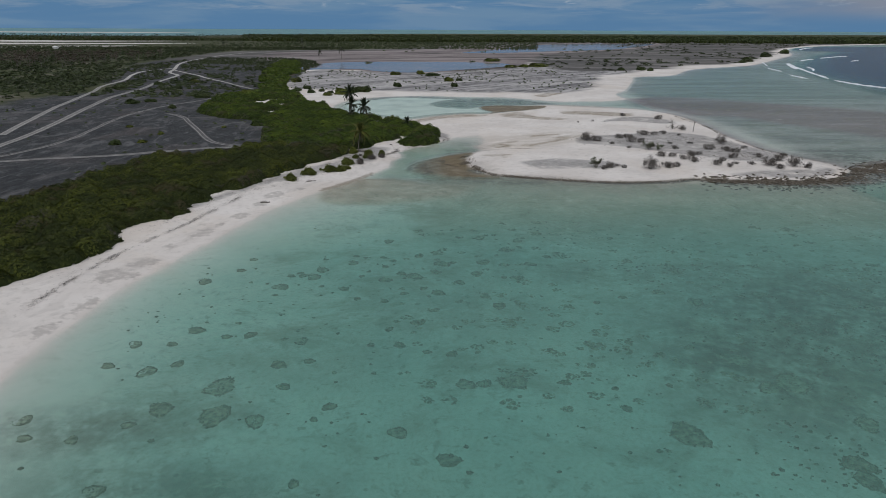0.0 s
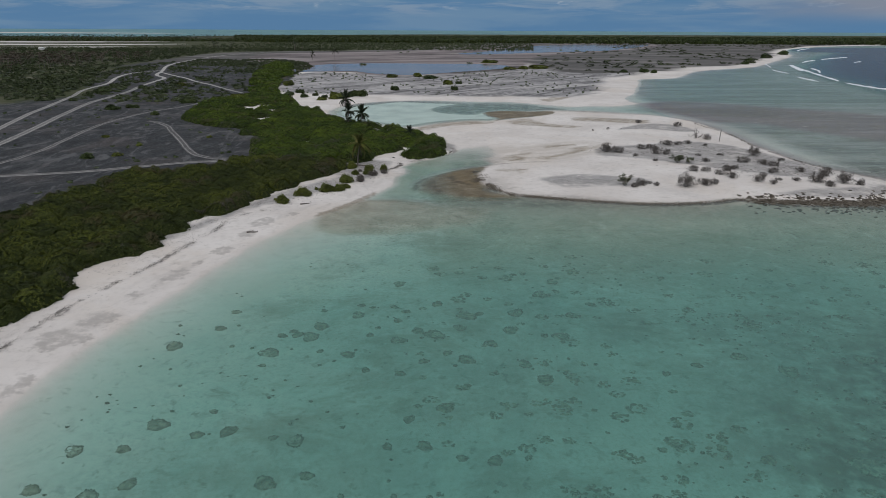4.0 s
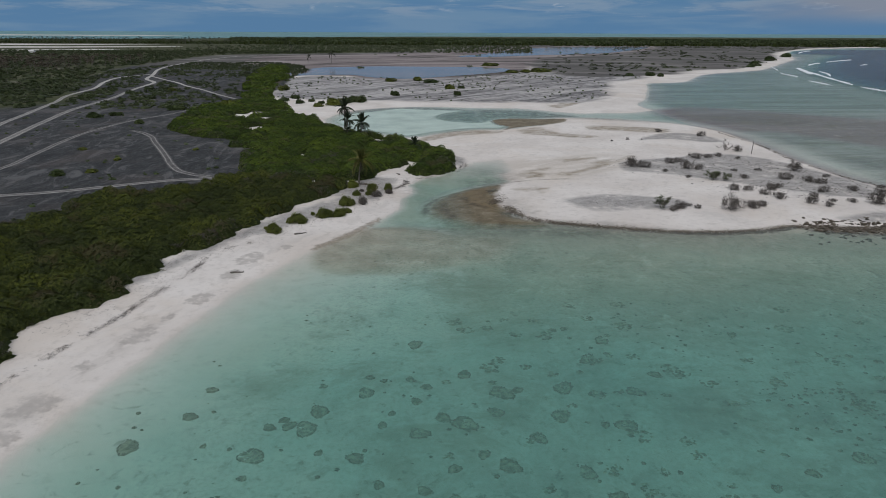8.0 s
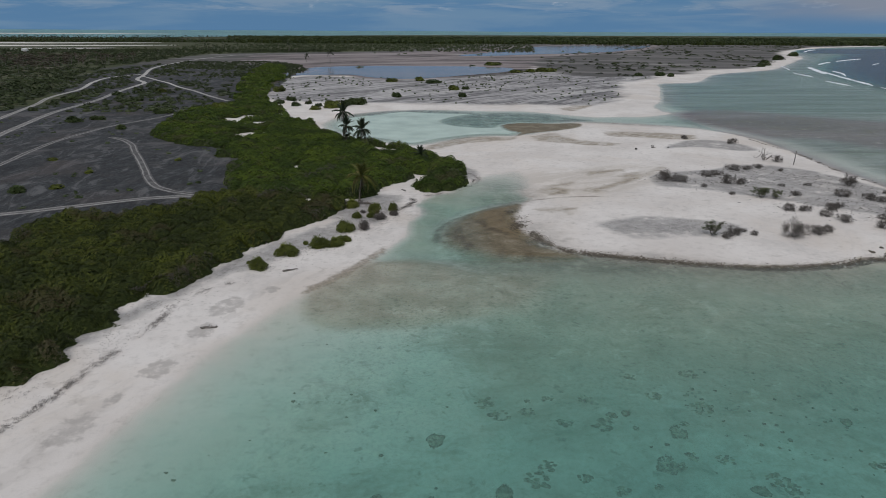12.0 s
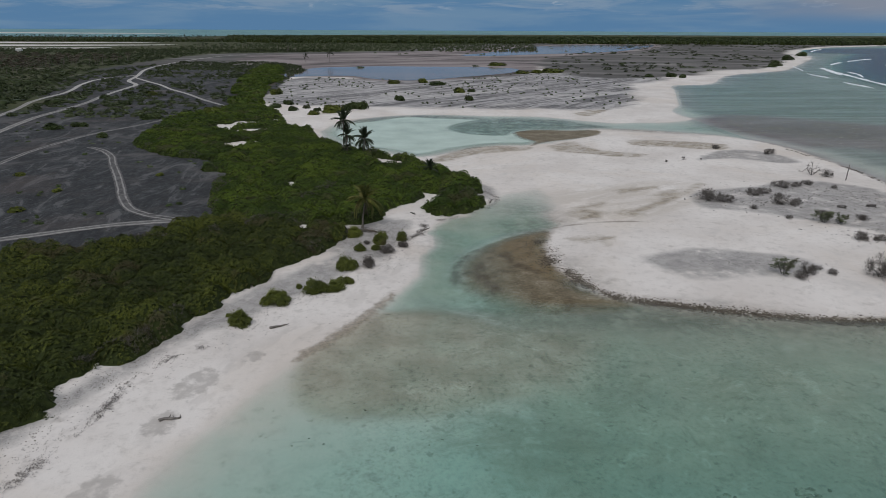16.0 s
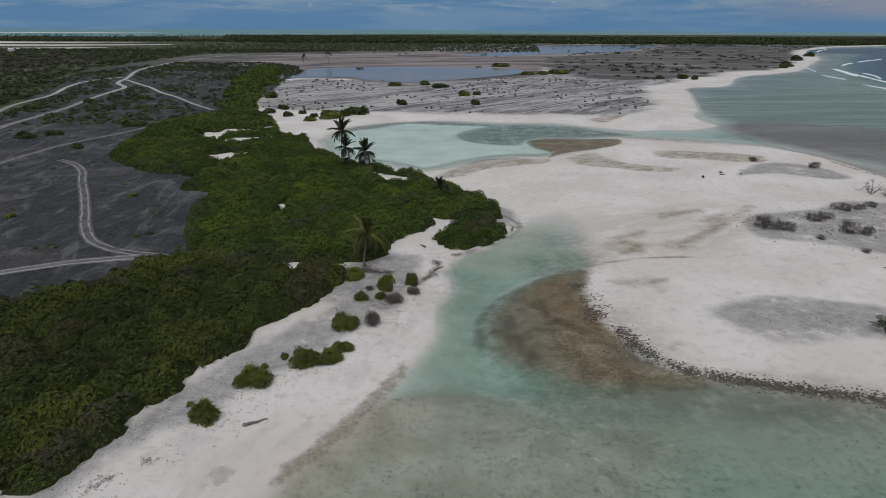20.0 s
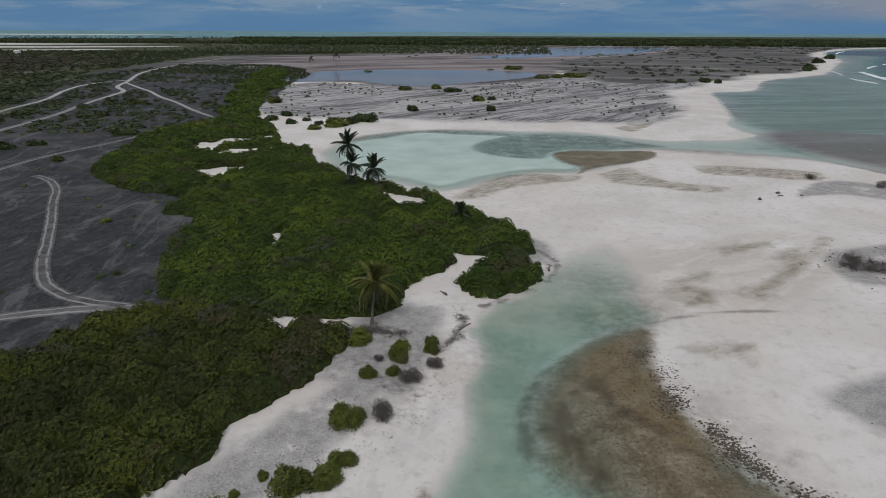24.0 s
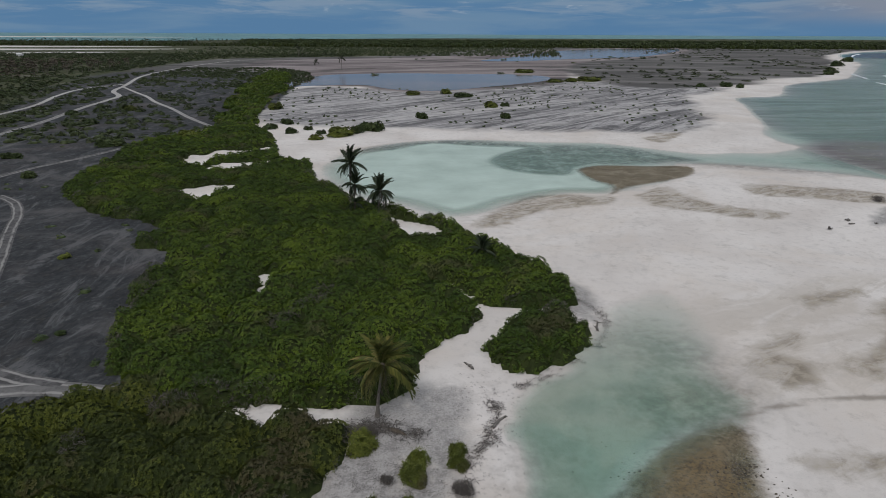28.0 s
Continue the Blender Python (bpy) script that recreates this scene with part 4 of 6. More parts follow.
track([(-130, 130), (-100, 144), (-89, 147.5), (-80.5, 150.5), (-72, 155), (-63, 160), (-54, 162.5), (-47, 162), (-43, 161.2)], 2.4, 0.25)
track([(-103, 230), (-97, 225.5), (-91, 217.5), (-86, 208), (-80, 197.5), (-74, 186.5), (-69, 177), (-64, 169.5), (-58, 165), (-51, 163)], 2.0, 0.06)
track([(-208, 487), (-179, 446), (-166, 428), (-150, 402), (-134, 380), (-111, 345), (-97, 326)], 1.8, 0.50)

# ---- plants ----
def rosettes(at, out, count, length, width, rng, rise=0.55):
    """Leaves set round each point, tilted towards the way out; each leaf is a folded blade of four corners."""
    n = len(at)
    out = out / np.maximum(np.linalg.norm(out, axis=1), 1e-6)[:, None]
    side = np.cross(out, np.array([0.31, 0.87, 0.38]))
    side /= np.maximum(np.linalg.norm(side, axis=1), 1e-6)[:, None]
    other = np.cross(out, side)
    ang = (np.arange(count) / count * 6.283)[None] + rng.uniform(0, 6.28, (n, 1)) + rng.normal(0, 0.25, (n, count))
    up_part = rng.uniform(0.4, 1.5, (n, count)) * rise
    d = np.cos(ang)[..., None] * side[:, None] + np.sin(ang)[..., None] * other[:, None] + up_part[..., None] * out[:, None]
    d /= np.linalg.norm(d, axis=2)[..., None]
    wide = np.cross(d, out[:, None])
    wide /= np.maximum(np.linalg.norm(wide, axis=2), 1e-6)[..., None]
    ln = length * rng.uniform(0.7, 1.3, (n, count))[..., None]
    base = at[:, None]
    mid = base + d * ln * 0.6
    wd = width * rng.uniform(0.7, 1.25, (n, count))[..., None]
    lift = out[:, None] * ln * 0.08
    blades = np.stack([mid + wide * wd / 2 + lift, base + d * ln - lift, mid - wide * wd / 2 + lift], axis=2).reshape(n, count * 3, 3)
    v = np.concatenate([base, blades], axis=1).reshape(-1, 3)
    first = (np.arange(n) * (count * 3 + 1))[:, None]
    leaf = first + 1 + 3 * np.arange(count)[None]
    f = np.stack([np.repeat(first, count, 1), leaf, leaf + 1, leaf + 2], axis=2).reshape(-1, 4)
    return v, f


DOME = []
for ring, (rr, hh) in enumerate(((1.0, 0.0), (0.92, 0.45), (0.6, 0.82))):
    for j in range(7):
        DOME.append((rr * math.cos(j * 0.8976 + ring * 0.4), rr * math.sin(j * 0.8976 + ring * 0.4), hh))
DOME.append((0, 0, 1.0))
DOME = np.array(DOME)
DOME_F = np.array([(i * 7 + j, i * 7 + (j + 1) % 7, (i + 1) * 7 + (j + 1) % 7, (i + 1) * 7 + j) for i in range(2) for j in range(7)]
                  + [(14 + j, 14 + (j + 1) % 7, 21, 21) for j in range(7)])


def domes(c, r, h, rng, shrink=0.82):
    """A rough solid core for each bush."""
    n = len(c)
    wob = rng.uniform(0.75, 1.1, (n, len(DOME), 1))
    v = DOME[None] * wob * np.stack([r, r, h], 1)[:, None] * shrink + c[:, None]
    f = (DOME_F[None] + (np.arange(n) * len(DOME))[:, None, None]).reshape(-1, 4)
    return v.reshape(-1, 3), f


def pebbles(c, r, h, rng):
    """A small uneven lump for each place: five sides, a shoulder and a top."""
    n, a = len(c), np.arange(5) * 1.2566
    ring = np.vstack([np.c_[np.cos(a), np.sin(a), np.zeros(5)], np.c_[0.8 * np.cos(a + 0.5), 0.8 * np.sin(a + 0.5), np.full(5, 0.65)], [(0, 0, 1.0)]])
    v = ring[None] * rng.uniform(0.65, 1.2, (n, 11, 1)) * np.stack([r, r * rng.uniform(0.6, 1.0, n), h], 1)[:, None] + c[:, None]
    f = np.array([(j, (j + 1) % 5, 5 + (j + 1) % 5, 5 + j) for j in range(5)] + [(5 + j, 5 + (j + 1) % 5, 10, 10) for j in range(5)])
    return v.reshape(-1, 3), (f[None] + (np.arange(n) * 11)[:, None, None]).reshape(-1, 4)


def tidy(f):
    """Splits quads, some of which repeat a corner, into triangles."""
    t = np.vstack([f[:, [0, 1, 2]], f[:, [0, 2, 3]]])
    return t[(t[:, 1] != t[:, 2]) & (t[:, 0] != t[:, 2])]


def crowns(c, r, h, per, count, length, width, rng, low=0.05):
    """Points on the outside of each dome, and leaves on them."""
    n = len(c)
    k = np.repeat(np.arange(n), per)
    m = len(k)
    cz = rng.uniform(low, 1, m) ** 0.65
    sz = np.sqrt(1 - cz ** 2)
    az = rng.uniform(0, 6.283, m)
    u = np.c_[sz * np.cos(az), sz * np.sin(az), cz]
    jit = rng.uniform(0.84, 1.10, (m, 1))
    at = c[k] + u * np.stack([r, r, h], 1)[k] * jit
    out = u / np.stack([r, r, h], 1)[k] + np.array([0, 0, 0.25])
    return rosettes(at, out, count, length, width, rng)


def cells(q, spacing, seed):
    """For each point the distance to the nearest of many jittered centres, and a random number of that centre."""
    base = np.floor(q / spacing).astype(np.int64)
    best, tone, off = np.full(len(q), 1e9), np.zeros(len(q)), np.zeros((len(q), 2))
    for i in (-1, 0, 1):
        for j in (-1, 0, 1):
            k = base + [i, j]
            hsh = (k[:, 0] * 73856093) ^ (k[:, 1] * 19349663) ^ (seed * 83492791)
            r1, r2, r3 = ((hsh * m + 12345) % 10007 / 10007.0 for m in (7919, 104729, 611953))
            c = (k + 0.5 + 0.8 * (np.stack([r1, r2], 1) - 0.5)) * spacing
            d = np.hypot(*(q - c).T)
            near = d < best
            best, tone, off = np.where(near, d, best), np.where(near, r3, tone), np.where(near[:, None], q - c, off)
    return best, tone, off


def canopy(q, zone, holes, seed, tall, broken=0.0):
    """Height of a thicket's leaves over the ground: crowded rounded bushes, falling off at the rim."""
    d = most_inside(q, zone) + 0.5 * lumps(q, 3.5, 77) + 0.3 * lumps(q, 1.4, 78)
    if holes:
        d = np.minimum(d, -most_inside(q, holes, 8) - 0.2 + 0.3 * lumps(q, 1.4, 79))
    d = d - broken * (lumps(q, 13, seed + 30) + 0.5 * lumps(q, 5, seed + 31) - 0.25)
    c1, tone, off1 = cells(q, 3.1, seed)
    c2, tone2, off2 = cells(q, 1.15, seed + 5)
    d = d + 0.5 * (0.75 - c1 / 1.5) + 0.45 * lumps(q, 0.9, seed + 8)
    h = tall[0] + (tall[1] - tall[0]) * (0.5 + 0.25 * lumps(q, 9, seed)) + 0.75 * (tone - 0.42) - 0.80 * (c1 / 1.75) ** 2 - 0.20 * (c2 / 0.66) ** 2 + 0.22 * (tone2 - 0.5)
    fall = np.clip(d / 1.1, 0, 1)
    return np.maximum(h, 0.35) * np.sqrt(np.maximum(1 - (1 - fall) ** 2, 0.0)), d, 0.75 * tone + 0.25 * tone2, 0.75 * off1 + 0.6 * off2


def thicket(name, zone, holes, density, seed, box, label, tall=(1.6, 2.2), leaf=(0.25, 0.125), count=5, leaves=None, grid=0.55, broken=0.0):
    """A closed stand of shrubs: a shade-dark inner growth that fills it and rosettes of leaves all over it."""
    rng = np.random.default_rng(seed)
    thing = tagged(new(name, None), label, "shrubs", kind="stuff")
    gx, gy = np.meshgrid(np.arange(box[0], box[2], grid), np.arange(box[1], box[3], grid))
    q = np.c_[gx.ravel(), gy.ravel()]
    keep = np.nonzero(most_inside(q, zone) > -2)[0]
    h, d = np.zeros(len(q)), np.full(len(q), -9.0)
    h[keep], d[keep], _, _ = canopy(q[keep], zone, holes, seed, tall, broken)
    ground_z = np.full(len(q), 0.4)
    ground_z[keep] = lie(q[keep])
    idx = np.arange(len(q)).reshape(gx.shape)
    quads = np.c_[idx[:-1, :-1].ravel(), idx[:-1, 1:].ravel(), idx[1:, 1:].ravel(), idx[1:, :-1].ravel()]
    quads = quads[(d[quads] > 0.05).any(1) & (d[quads] > -1.5).all(1)]
    used = np.unique(quads)
    back = np.zeros(len(q), int)
    back[used] = np.arange(len(used))
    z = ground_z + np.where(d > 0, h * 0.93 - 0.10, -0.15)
    tagged(part("inner_growth", sheet("inner_growth", np.c_[q, z][used], back[quads], M_SHADE_CORE), thing), kind="stuff")
    n = int(density * (box[2] - box[0]) * (box[3] - box[1]))
    q = np.c_[rng.uniform(box[0], box[2], n), rng.uniform(box[1], box[3], n)]
    q = q[most_inside(q, zone) > -1.5]
    h, d, tone, off = canopy(q, zone, holes, seed, tall, broken)
    ok = d > -0.45 * rng.uniform(0, 1, len(q)) ** 2
    q, tone, off = q[ok], tone[ok], off[ok]
    h = np.maximum(h[ok], rng.uniform(0.1, 0.55, len(q)))
    out = np.c_[off + rng.normal(0, 0.25, (len(q), 2)), np.ones(len(q))]
    at = np.c_[q, lie(q) + h * rng.uniform(0.93, 1.05, len(q)) + rng.uniform(-0.06, 0.06, len(q))]
    v, f = rosettes(at, out, count, leaf[0], leaf[1], rng)
    tagged(part("foliage", sheet("foliage", v, f, leaves or M_LEAF, {"tone": np.repeat(tone, count * 3 + 1)}, False), thing), kind="stuff")
    # bare grey twigs that stand out of the leaves here and there
    pick = (lumps(q, 5, seed + 3) + 0.9 * (d[ok] < 1.6) > 1.15) & (rng.uniform(0, 1, len(q)) < 0.5)
    v, f = rosettes(at[pick], out[pick], 4, 0.5, 0.04, rng, 1.4)
    tagged(part("brushwood", sheet("brushwood", v, f, M_DEADTWIG, smooth=False), thing), kind="stuff")


thicket("shrub_thicket", [THICKET_S], None, 26, 11, (-90, 62, -20, 163), "dense dark green salt shrubs along the beach crest", leaves=M_LEAF_DULL_SHADED, leaf=(0.22, 0.12))
thicket("shrub_thicket", [THICKET_S], None, 4, 16, (-90, -38, -20, 62), "dense dark green salt shrubs behind the beach", leaf=(0.4, 0.24), leaves=M_LEAF_DULL_SHADED, grid=1.0)
thicket("shrub_thicket", [THICKET_N], GAPS, 22, 12, (-108, 157, 2, 250), "dense green salt shrubs with a few sandy gaps", leaf=(0.23, 0.125))
thicket("shrub_thicket", [ISLE], None, 26, 13, (-14, 160, 0, 182), "rounded clump of green shrubs on the sand", (1.6, 2.4), (0.22, 0.12))
thicket("shrub_thicket", [THICKET_N], GAPS, 6, 14, (-108, 250, -40, 330), "green salt shrubs behind the pool", (1.0, 1.9), (0.4, 0.24), 5, M_LEAF, 0.8, 1.0)
thicket("shrub_thicket", [THICKET_N], None, 1.6, 15, (-170, 330, -80, 660), "low green shrubs thinning out inland", (0.7, 1.5), (0.75, 0.45), 5, M_LEAF, 1.6, 5.0)


def tube(path, radii, sides=6):
    """Vertices and faces of a tapered tube along a path."""
    path = np.array(path, float)
    tan = np.gradient(path, axis=0)
    tan /= np.maximum(np.linalg.norm(tan, axis=1), 1e-6)[:, None]
    ref = np.array([0.2, 1.0, 0.1]) if abs(tan[0, 2]) > 0.7 else np.array([0.1, 0.2, 1.0])
    s = np.cross(tan, ref)
    s /= np.maximum(np.linalg.norm(s, axis=1), 1e-6)[:, None]
    o = np.cross(tan, s)
    a = np.arange(sides) / sides * 6.283
    v = path[:, None] + np.array(radii)[:, None, None] * (np.cos(a)[None, :, None] * s[:, None] + np.sin(a)[None, :, None] * o[:, None])
    k = np.arange(len(path) * sides).reshape(-1, sides)
    nk = np.roll(k, -1, 1)
    f = np.c_[k[:-1].ravel(), nk[:-1].ravel(), nk[1:].ravel(), k[1:].ravel()]
    return v.reshape(-1, 3), f


def joined(pieces):
    vs, fs, n = [], [], 0
    for v, f in pieces:
        vs.append(v)
        fs.append(np.asarray(f) + n)
        n += len(v)
    return np.vstack(vs), np.vstack(fs)


def boughs(rng, stems, length, spread, radius, forks=3, levels=3, rise=0.5):
    """Forking branches from the root, as tubes; returns pieces and tips."""
    pieces, tips = [], []

    def grow(start, way, ln, rad, level):
        bend = rng.normal(0, 0.22, 3)
        pts = [start + way * ln * s + bend * ln * s * s * 0.6 for s in (0, 0.35, 0.7, 1.0)]
        pieces.append(tube(pts, [rad, rad * 0.85, rad * 0.7, rad * 0.55], 4 if level else 5))
        if level == levels - 1:
            tips.append(pts[-1])
            tips.append(pts[2])
            return
        for _ in range(forks):
            d = way + rng.normal(0, spread, 3) + np.array([0, 0, 0.08 * rise])
            d /= np.linalg.norm(d)
            grow(pts[rng.integers(1, 4)], d, ln * rng.uniform(0.55, 0.8), rad * 0.55, level + 1)

    for i in range(stems):
        az = i / stems * 6.283 + rng.uniform(-0.4, 0.4)
        d = np.array([math.cos(az) * spread * 1.2, math.sin(az) * spread * 1.2, rise + rng.uniform(0, 0.4)])
        grow(np.array([math.cos(az) * radius * 2, math.sin(az) * radius * 2, -0.05]), d / np.linalg.norm(d), length * rng.uniform(0.8, 1.15), radius, 0)
    return pieces, np.array(tips)


def bush(seed, label, dry=False, name="bush"):
    """A single bush about 2 m across and 1.2 m high: stems, inner growth and leaves."""
    rng = np.random.default_rng(seed)
    thing = tagged(new(name, None), label, "bush", "bushes on the beach")
    pieces, tips = boughs(rng, 5, 0.5, 0.6, 0.03, 3, 3, 0.8)
    v, f = joined(pieces)
    part("bough", sheet("bough", v, f, M_TWIG), thing, "grey woody stems")
    n = 9
    az = rng.uniform(0, 6.283, n)
    rad = rng.uniform(0.1, 0.72, n)
    c = np.c_[np.cos(az) * rad, np.sin(az) * rad, np.zeros(n)]
    r, h = rng.uniform(0.3, 0.5, n), rng.uniform(0.55, 1.2, n) * (1.1 - 0.5 * rad)
    # the green bushes' filling carries the shade of their inside in its colour
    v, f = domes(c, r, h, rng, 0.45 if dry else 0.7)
    part("inner_growth", sheet("inner_growth", v, tidy(f), M_LITTER if dry else M_SHADE_CORE), thing)
    if dry:
        v, f = crowns(c, r * 1.1, h * 1.15, 75, 4, 0.42, 0.018, rng)
        part("brushwood", sheet("brushwood", v, f, M_DEADTWIG, smooth=False), thing)
    else:
        v, f = joined([crowns(c, r, h, 40, 6, 0.26, 0.075, rng), crowns(c, r * 1.05, h * 1.2, 10, 5, 0.34, 0.055, rng)])
        part("foliage", sheet("foliage", v, f, M_BUSH, smooth=False), thing)
    return thing


def put(thing, x, y, size, turn, tall=1.0, first=False):
    m = pose(x, y, zat(x, y), 0, 0, turn) @ Matrix.Diagonal((size, size, size * tall, 1))
    if first:
        thing.matrix_basis = m
        return thing
    return copy_thing(thing, m @ Matrix.Diagonal((*(1 / k for k in thing.scale), 1)))


def row_of(kinds, places, seed):
    """Sets each kind once and copies it for the rest: x, y, size, height factor, kind."""
    rng = random.Random(seed)
    done = set()
    for x, y, size, tall, k in places:
        put(kinds[k], x, y, size, rng.uniform(0, 360), tall, k not in done)
        done.add(k)


GREEN = "rounded green salt bush standing in the sand"
BUSHES = [bush(21, GREEN), bush(22, GREEN), bush(23, "half-bare grey bush beside green ones on the beach", True, "dry_bush"), bush(24, "low spreading green bush on coral rubble")]
row_of(BUSHES, [(-32, 124.8, 1.45, 0.9, 0), (-29, 129.8, 1.7, 0.75, 1), (-25.4, 133.4, 1.7, 0.8, 0), (-23.2, 134.2, 1.3, 0.7, 3), (-21.8, 136, 1.2, 0.6, 1), (-22.6, 141.4, 1.5, 0.9, 1),
               (-19.6, 142, 1.0, 1.2, 2), (-21.3, 148.2, 0.95, 0.9, 0), (-18.9, 152.8, 1.0, 1.1, 1), (-17.6, 147.6, 1.0, 0.9, 2), (-19, 148.4, 0.8, 0.8, 3), (-15.7, 154, 0.85, 1.2, 0),
               (-18.9, 151, 1.15, 1.0, 3), (-15.6, 152.6, 0.8, 1.2, 1), (-20.7, 151, 0.5, 0.9, 2), (-15.4, 150.2, 0.8, 0.9, 2), (-23.3, 154.6, 1.35, 0.8, 3), (-24.9, 155.6, 1.2, 0.8, 2), (-22.6, 156.2, 0.8, 0.7, 2), 
               (-27.5, 134.4, 0.5, 0.8, 3), (-29, 132.6, 0.45, 0.7, 3), (-33.6, 126.6, 0.4, 0.7, 0)], 3)


def inland_bush(seed, label):
    rng = np.random.default_rng(seed)
    thing = tagged(new("bush", None), label, "bush", "bushes on the flats")
    n = 7
    az, rad = rng.uniform(0, 6.283, n), rng.uniform(0.1, 0.75, n)
    c = np.c_[np.cos(az) * rad, np.sin(az) * rad, np.zeros(n)]
    r, h = rng.uniform(0.35, 0.55, n), rng.uniform(0.5, 0.95, n)
    v, f = domes(c, r, h, rng, 0.85)
    part("inner_growth", sheet("inner_growth", v, tidy(f), M_SHADE_CORE), thing)
    v, f = crowns(c, r, h, 22, 5, 0.3, 0.16, rng)
    part("foliage", sheet("foliage", v, f, M_SCRUB if seed % 2 else M_BUSH, smooth=False), thing)
    return thing


FLAT_KINDS = [inland_bush(30, "round green bush alone on the grey flats"), inland_bush(31, "dull olive scrub bush on pale sand"), inland_bush(33, "low dark scrub bush on bare ground")]
row_of(FLAT_KINDS, [(-49.8, 306.4, 4.2, 0.6, 0), (-45, 312.3, 2.2, 1.1, 1), (-40.8, 317.2, 3.6, 0.8, 1), (-55.7, 298.7, 2.0, 0.7, 0), (-56.1, 309.6, 1.6, 0.8, 1), (3.4, 387.5, 3.0, 0.8, 0), (9.5, 392, 1.8, 0.9, 1), (6.1, 350, 1.8, 1.2, 1),
                    (-25.3, 348.8, 2.4, 0.9, 1), (-8.2, 435.1, 6.0, 0.35, 2), (-16.2, 450.2, 2.8, 0.9, 0), (-34, 443, 4.0, 0.5, 0), (47.9, 647, 8.0, 0.35, 0), (56, 540, 5.0, 0.4, 0), (81, 552, 9.0, 0.3, 0), (68, 545, 4.5, 0.5, 0),
                    (-74.9, 321, 3.2, 0.5, 2), (-71.9, 332, 2.2, 0.8, 1), (-87.8, 377, 3.2, 0.8, 0), (-66, 311.6, 2.2, 0.8, 2), (-62, 318, 1.5, 0.8, 1), (158, 508, 4.5, 0.6, 1), (163, 500, 3.0, 0.8, 2), (142, 507, 4.0, 0.5, 2), (318, 668, 7.0, 0.6, 2),
                    (400, 796, 7.5, 0.7, 2), (489, 920, 8.0, 0.7, 2), (300, 640, 5.0, 0.5, 2), (-89, 165, 1.9, 0.7, 2), (-83.2, 168, 1.2, 0.6, 0), (-107.6, 246, 2.0, 0.7, 2), (-131, 262, 3.0, 0.6, 2), (-126, 268, 2.2, 0.6, 1), (-97, 279, 3.0, 0.55, 2), (-110, 286, 3.6, 0.5, 1),
                    (-94, 299, 3.4, 0.7, 0), (-161, 355, 3.0, 0.5, 2), (-170, 330, 3.2, 0.5, 1), (-84, 182, 1.0, 0.6, 0), (-70, 196, 0.9, 0.6, 0), (-57, 173, 0.7, 0.6, 2), (-100, 196, 1.2, 0.5, 0), (-140, 330, 2.8, 0.6, 2), (-146, 370, 3.0, 0.6, 0)], 4)


def scatter_scrub(name, zone, holes, count, seed, box, size, tall, mat, label, per=6, leaf=(0.5, 0.35), clump=40.0, keep=0.5, category="scrub"):
    """Many small bushes in drifts, as one object."""
    rng = np.random.default_rng(seed)
    q = np.c_[rng.uniform(box[0], box[2], count), rng.uniform(box[1], box[3], count)]
    ok = (most_inside(q, zone) > 0) & (lumps(q, clump, seed) + rng.normal(0, 0.5, count) > keep) & (inside(q, WATER) < -3)
    if holes:
        ok &= most_inside(q, holes) < -1
    q = q[ok]
    for line in TRACKS:
        q = q[np.array([((line - one) ** 2).sum(1).min() for one in q]) > (size[1] + 2.0) ** 2]
    n = len(q)
    r = rng.uniform(*size, n)
    h = rng.uniform(*tall, n)
    c = np.c_[q, lie(q) - 0.05]
    thing = tagged(new(name, None), label, category, kind="stuff")
    v, f = domes(c, r, h, rng, 0.9)
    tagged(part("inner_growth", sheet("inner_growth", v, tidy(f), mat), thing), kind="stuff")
    v, f = crowns(c, r, h, per, 4, leaf[0], leaf[1], rng)
    tagged(part("foliage", sheet("foliage", v, f, mat, smooth=False), thing), kind="stuff")


scatter_scrub("low_scrub", [FLATS], None, 1500, 41, (-110, 315, 150, 540), (0.3, 0.95), (0.25, 0.8), M_SCRUB, "small dry bushes dotted over the grey flats", 7, (0.3, 0.2), 30, 0.3)
scatter_scrub("low_scrub", [ASH], [THICKET_N, THICKET_S], 2600, 42, (-260, 60, -45, 700), (0.3, 0.9), (0.15, 0.5), M_SCRUB, "low dry tufts on burnt ground", 5, (0.35, 0.2), 30, 0.5)
scatter_scrub("low_scrub", [ASH], [THICKET_N, THICKET_S], 5200, 43, (-260, 290, -80, 700), (0.8, 2.4), (0.5, 1.3), M_BUSHLAND, "low olive scrub spreading over burnt ground", 6, (0.8, 0.5), 45, 0.25)
scatter_scrub("scrubland", [SCRUB], None, 11000, 44, (-900, 200, -150, 1100), (1.2, 4.0), (0.6, 1.8), M_BUSHLAND, "dull green scrub covering the island interior", 6, (1.4, 0.9), 80, -0.5)
scatter_scrub("scrubland", [HEATH], None, 3000, 45, (80, 500, 1000, 1900), (1.5, 5.5), (0.25, 0.8), M_BUSHLAND, "dark low heath on the far flats", 5, (1.6, 1.0), 90, 0.2)
scatter_scrub("scrubland", [MUD], None, 700, 46, (-150, 600, 500, 1500), (1.2, 4.0), (0.5, 1.4), M_LEAF, "green bush islets on the salt pans", 6, (1.2, 0.8), 60, 0.9)


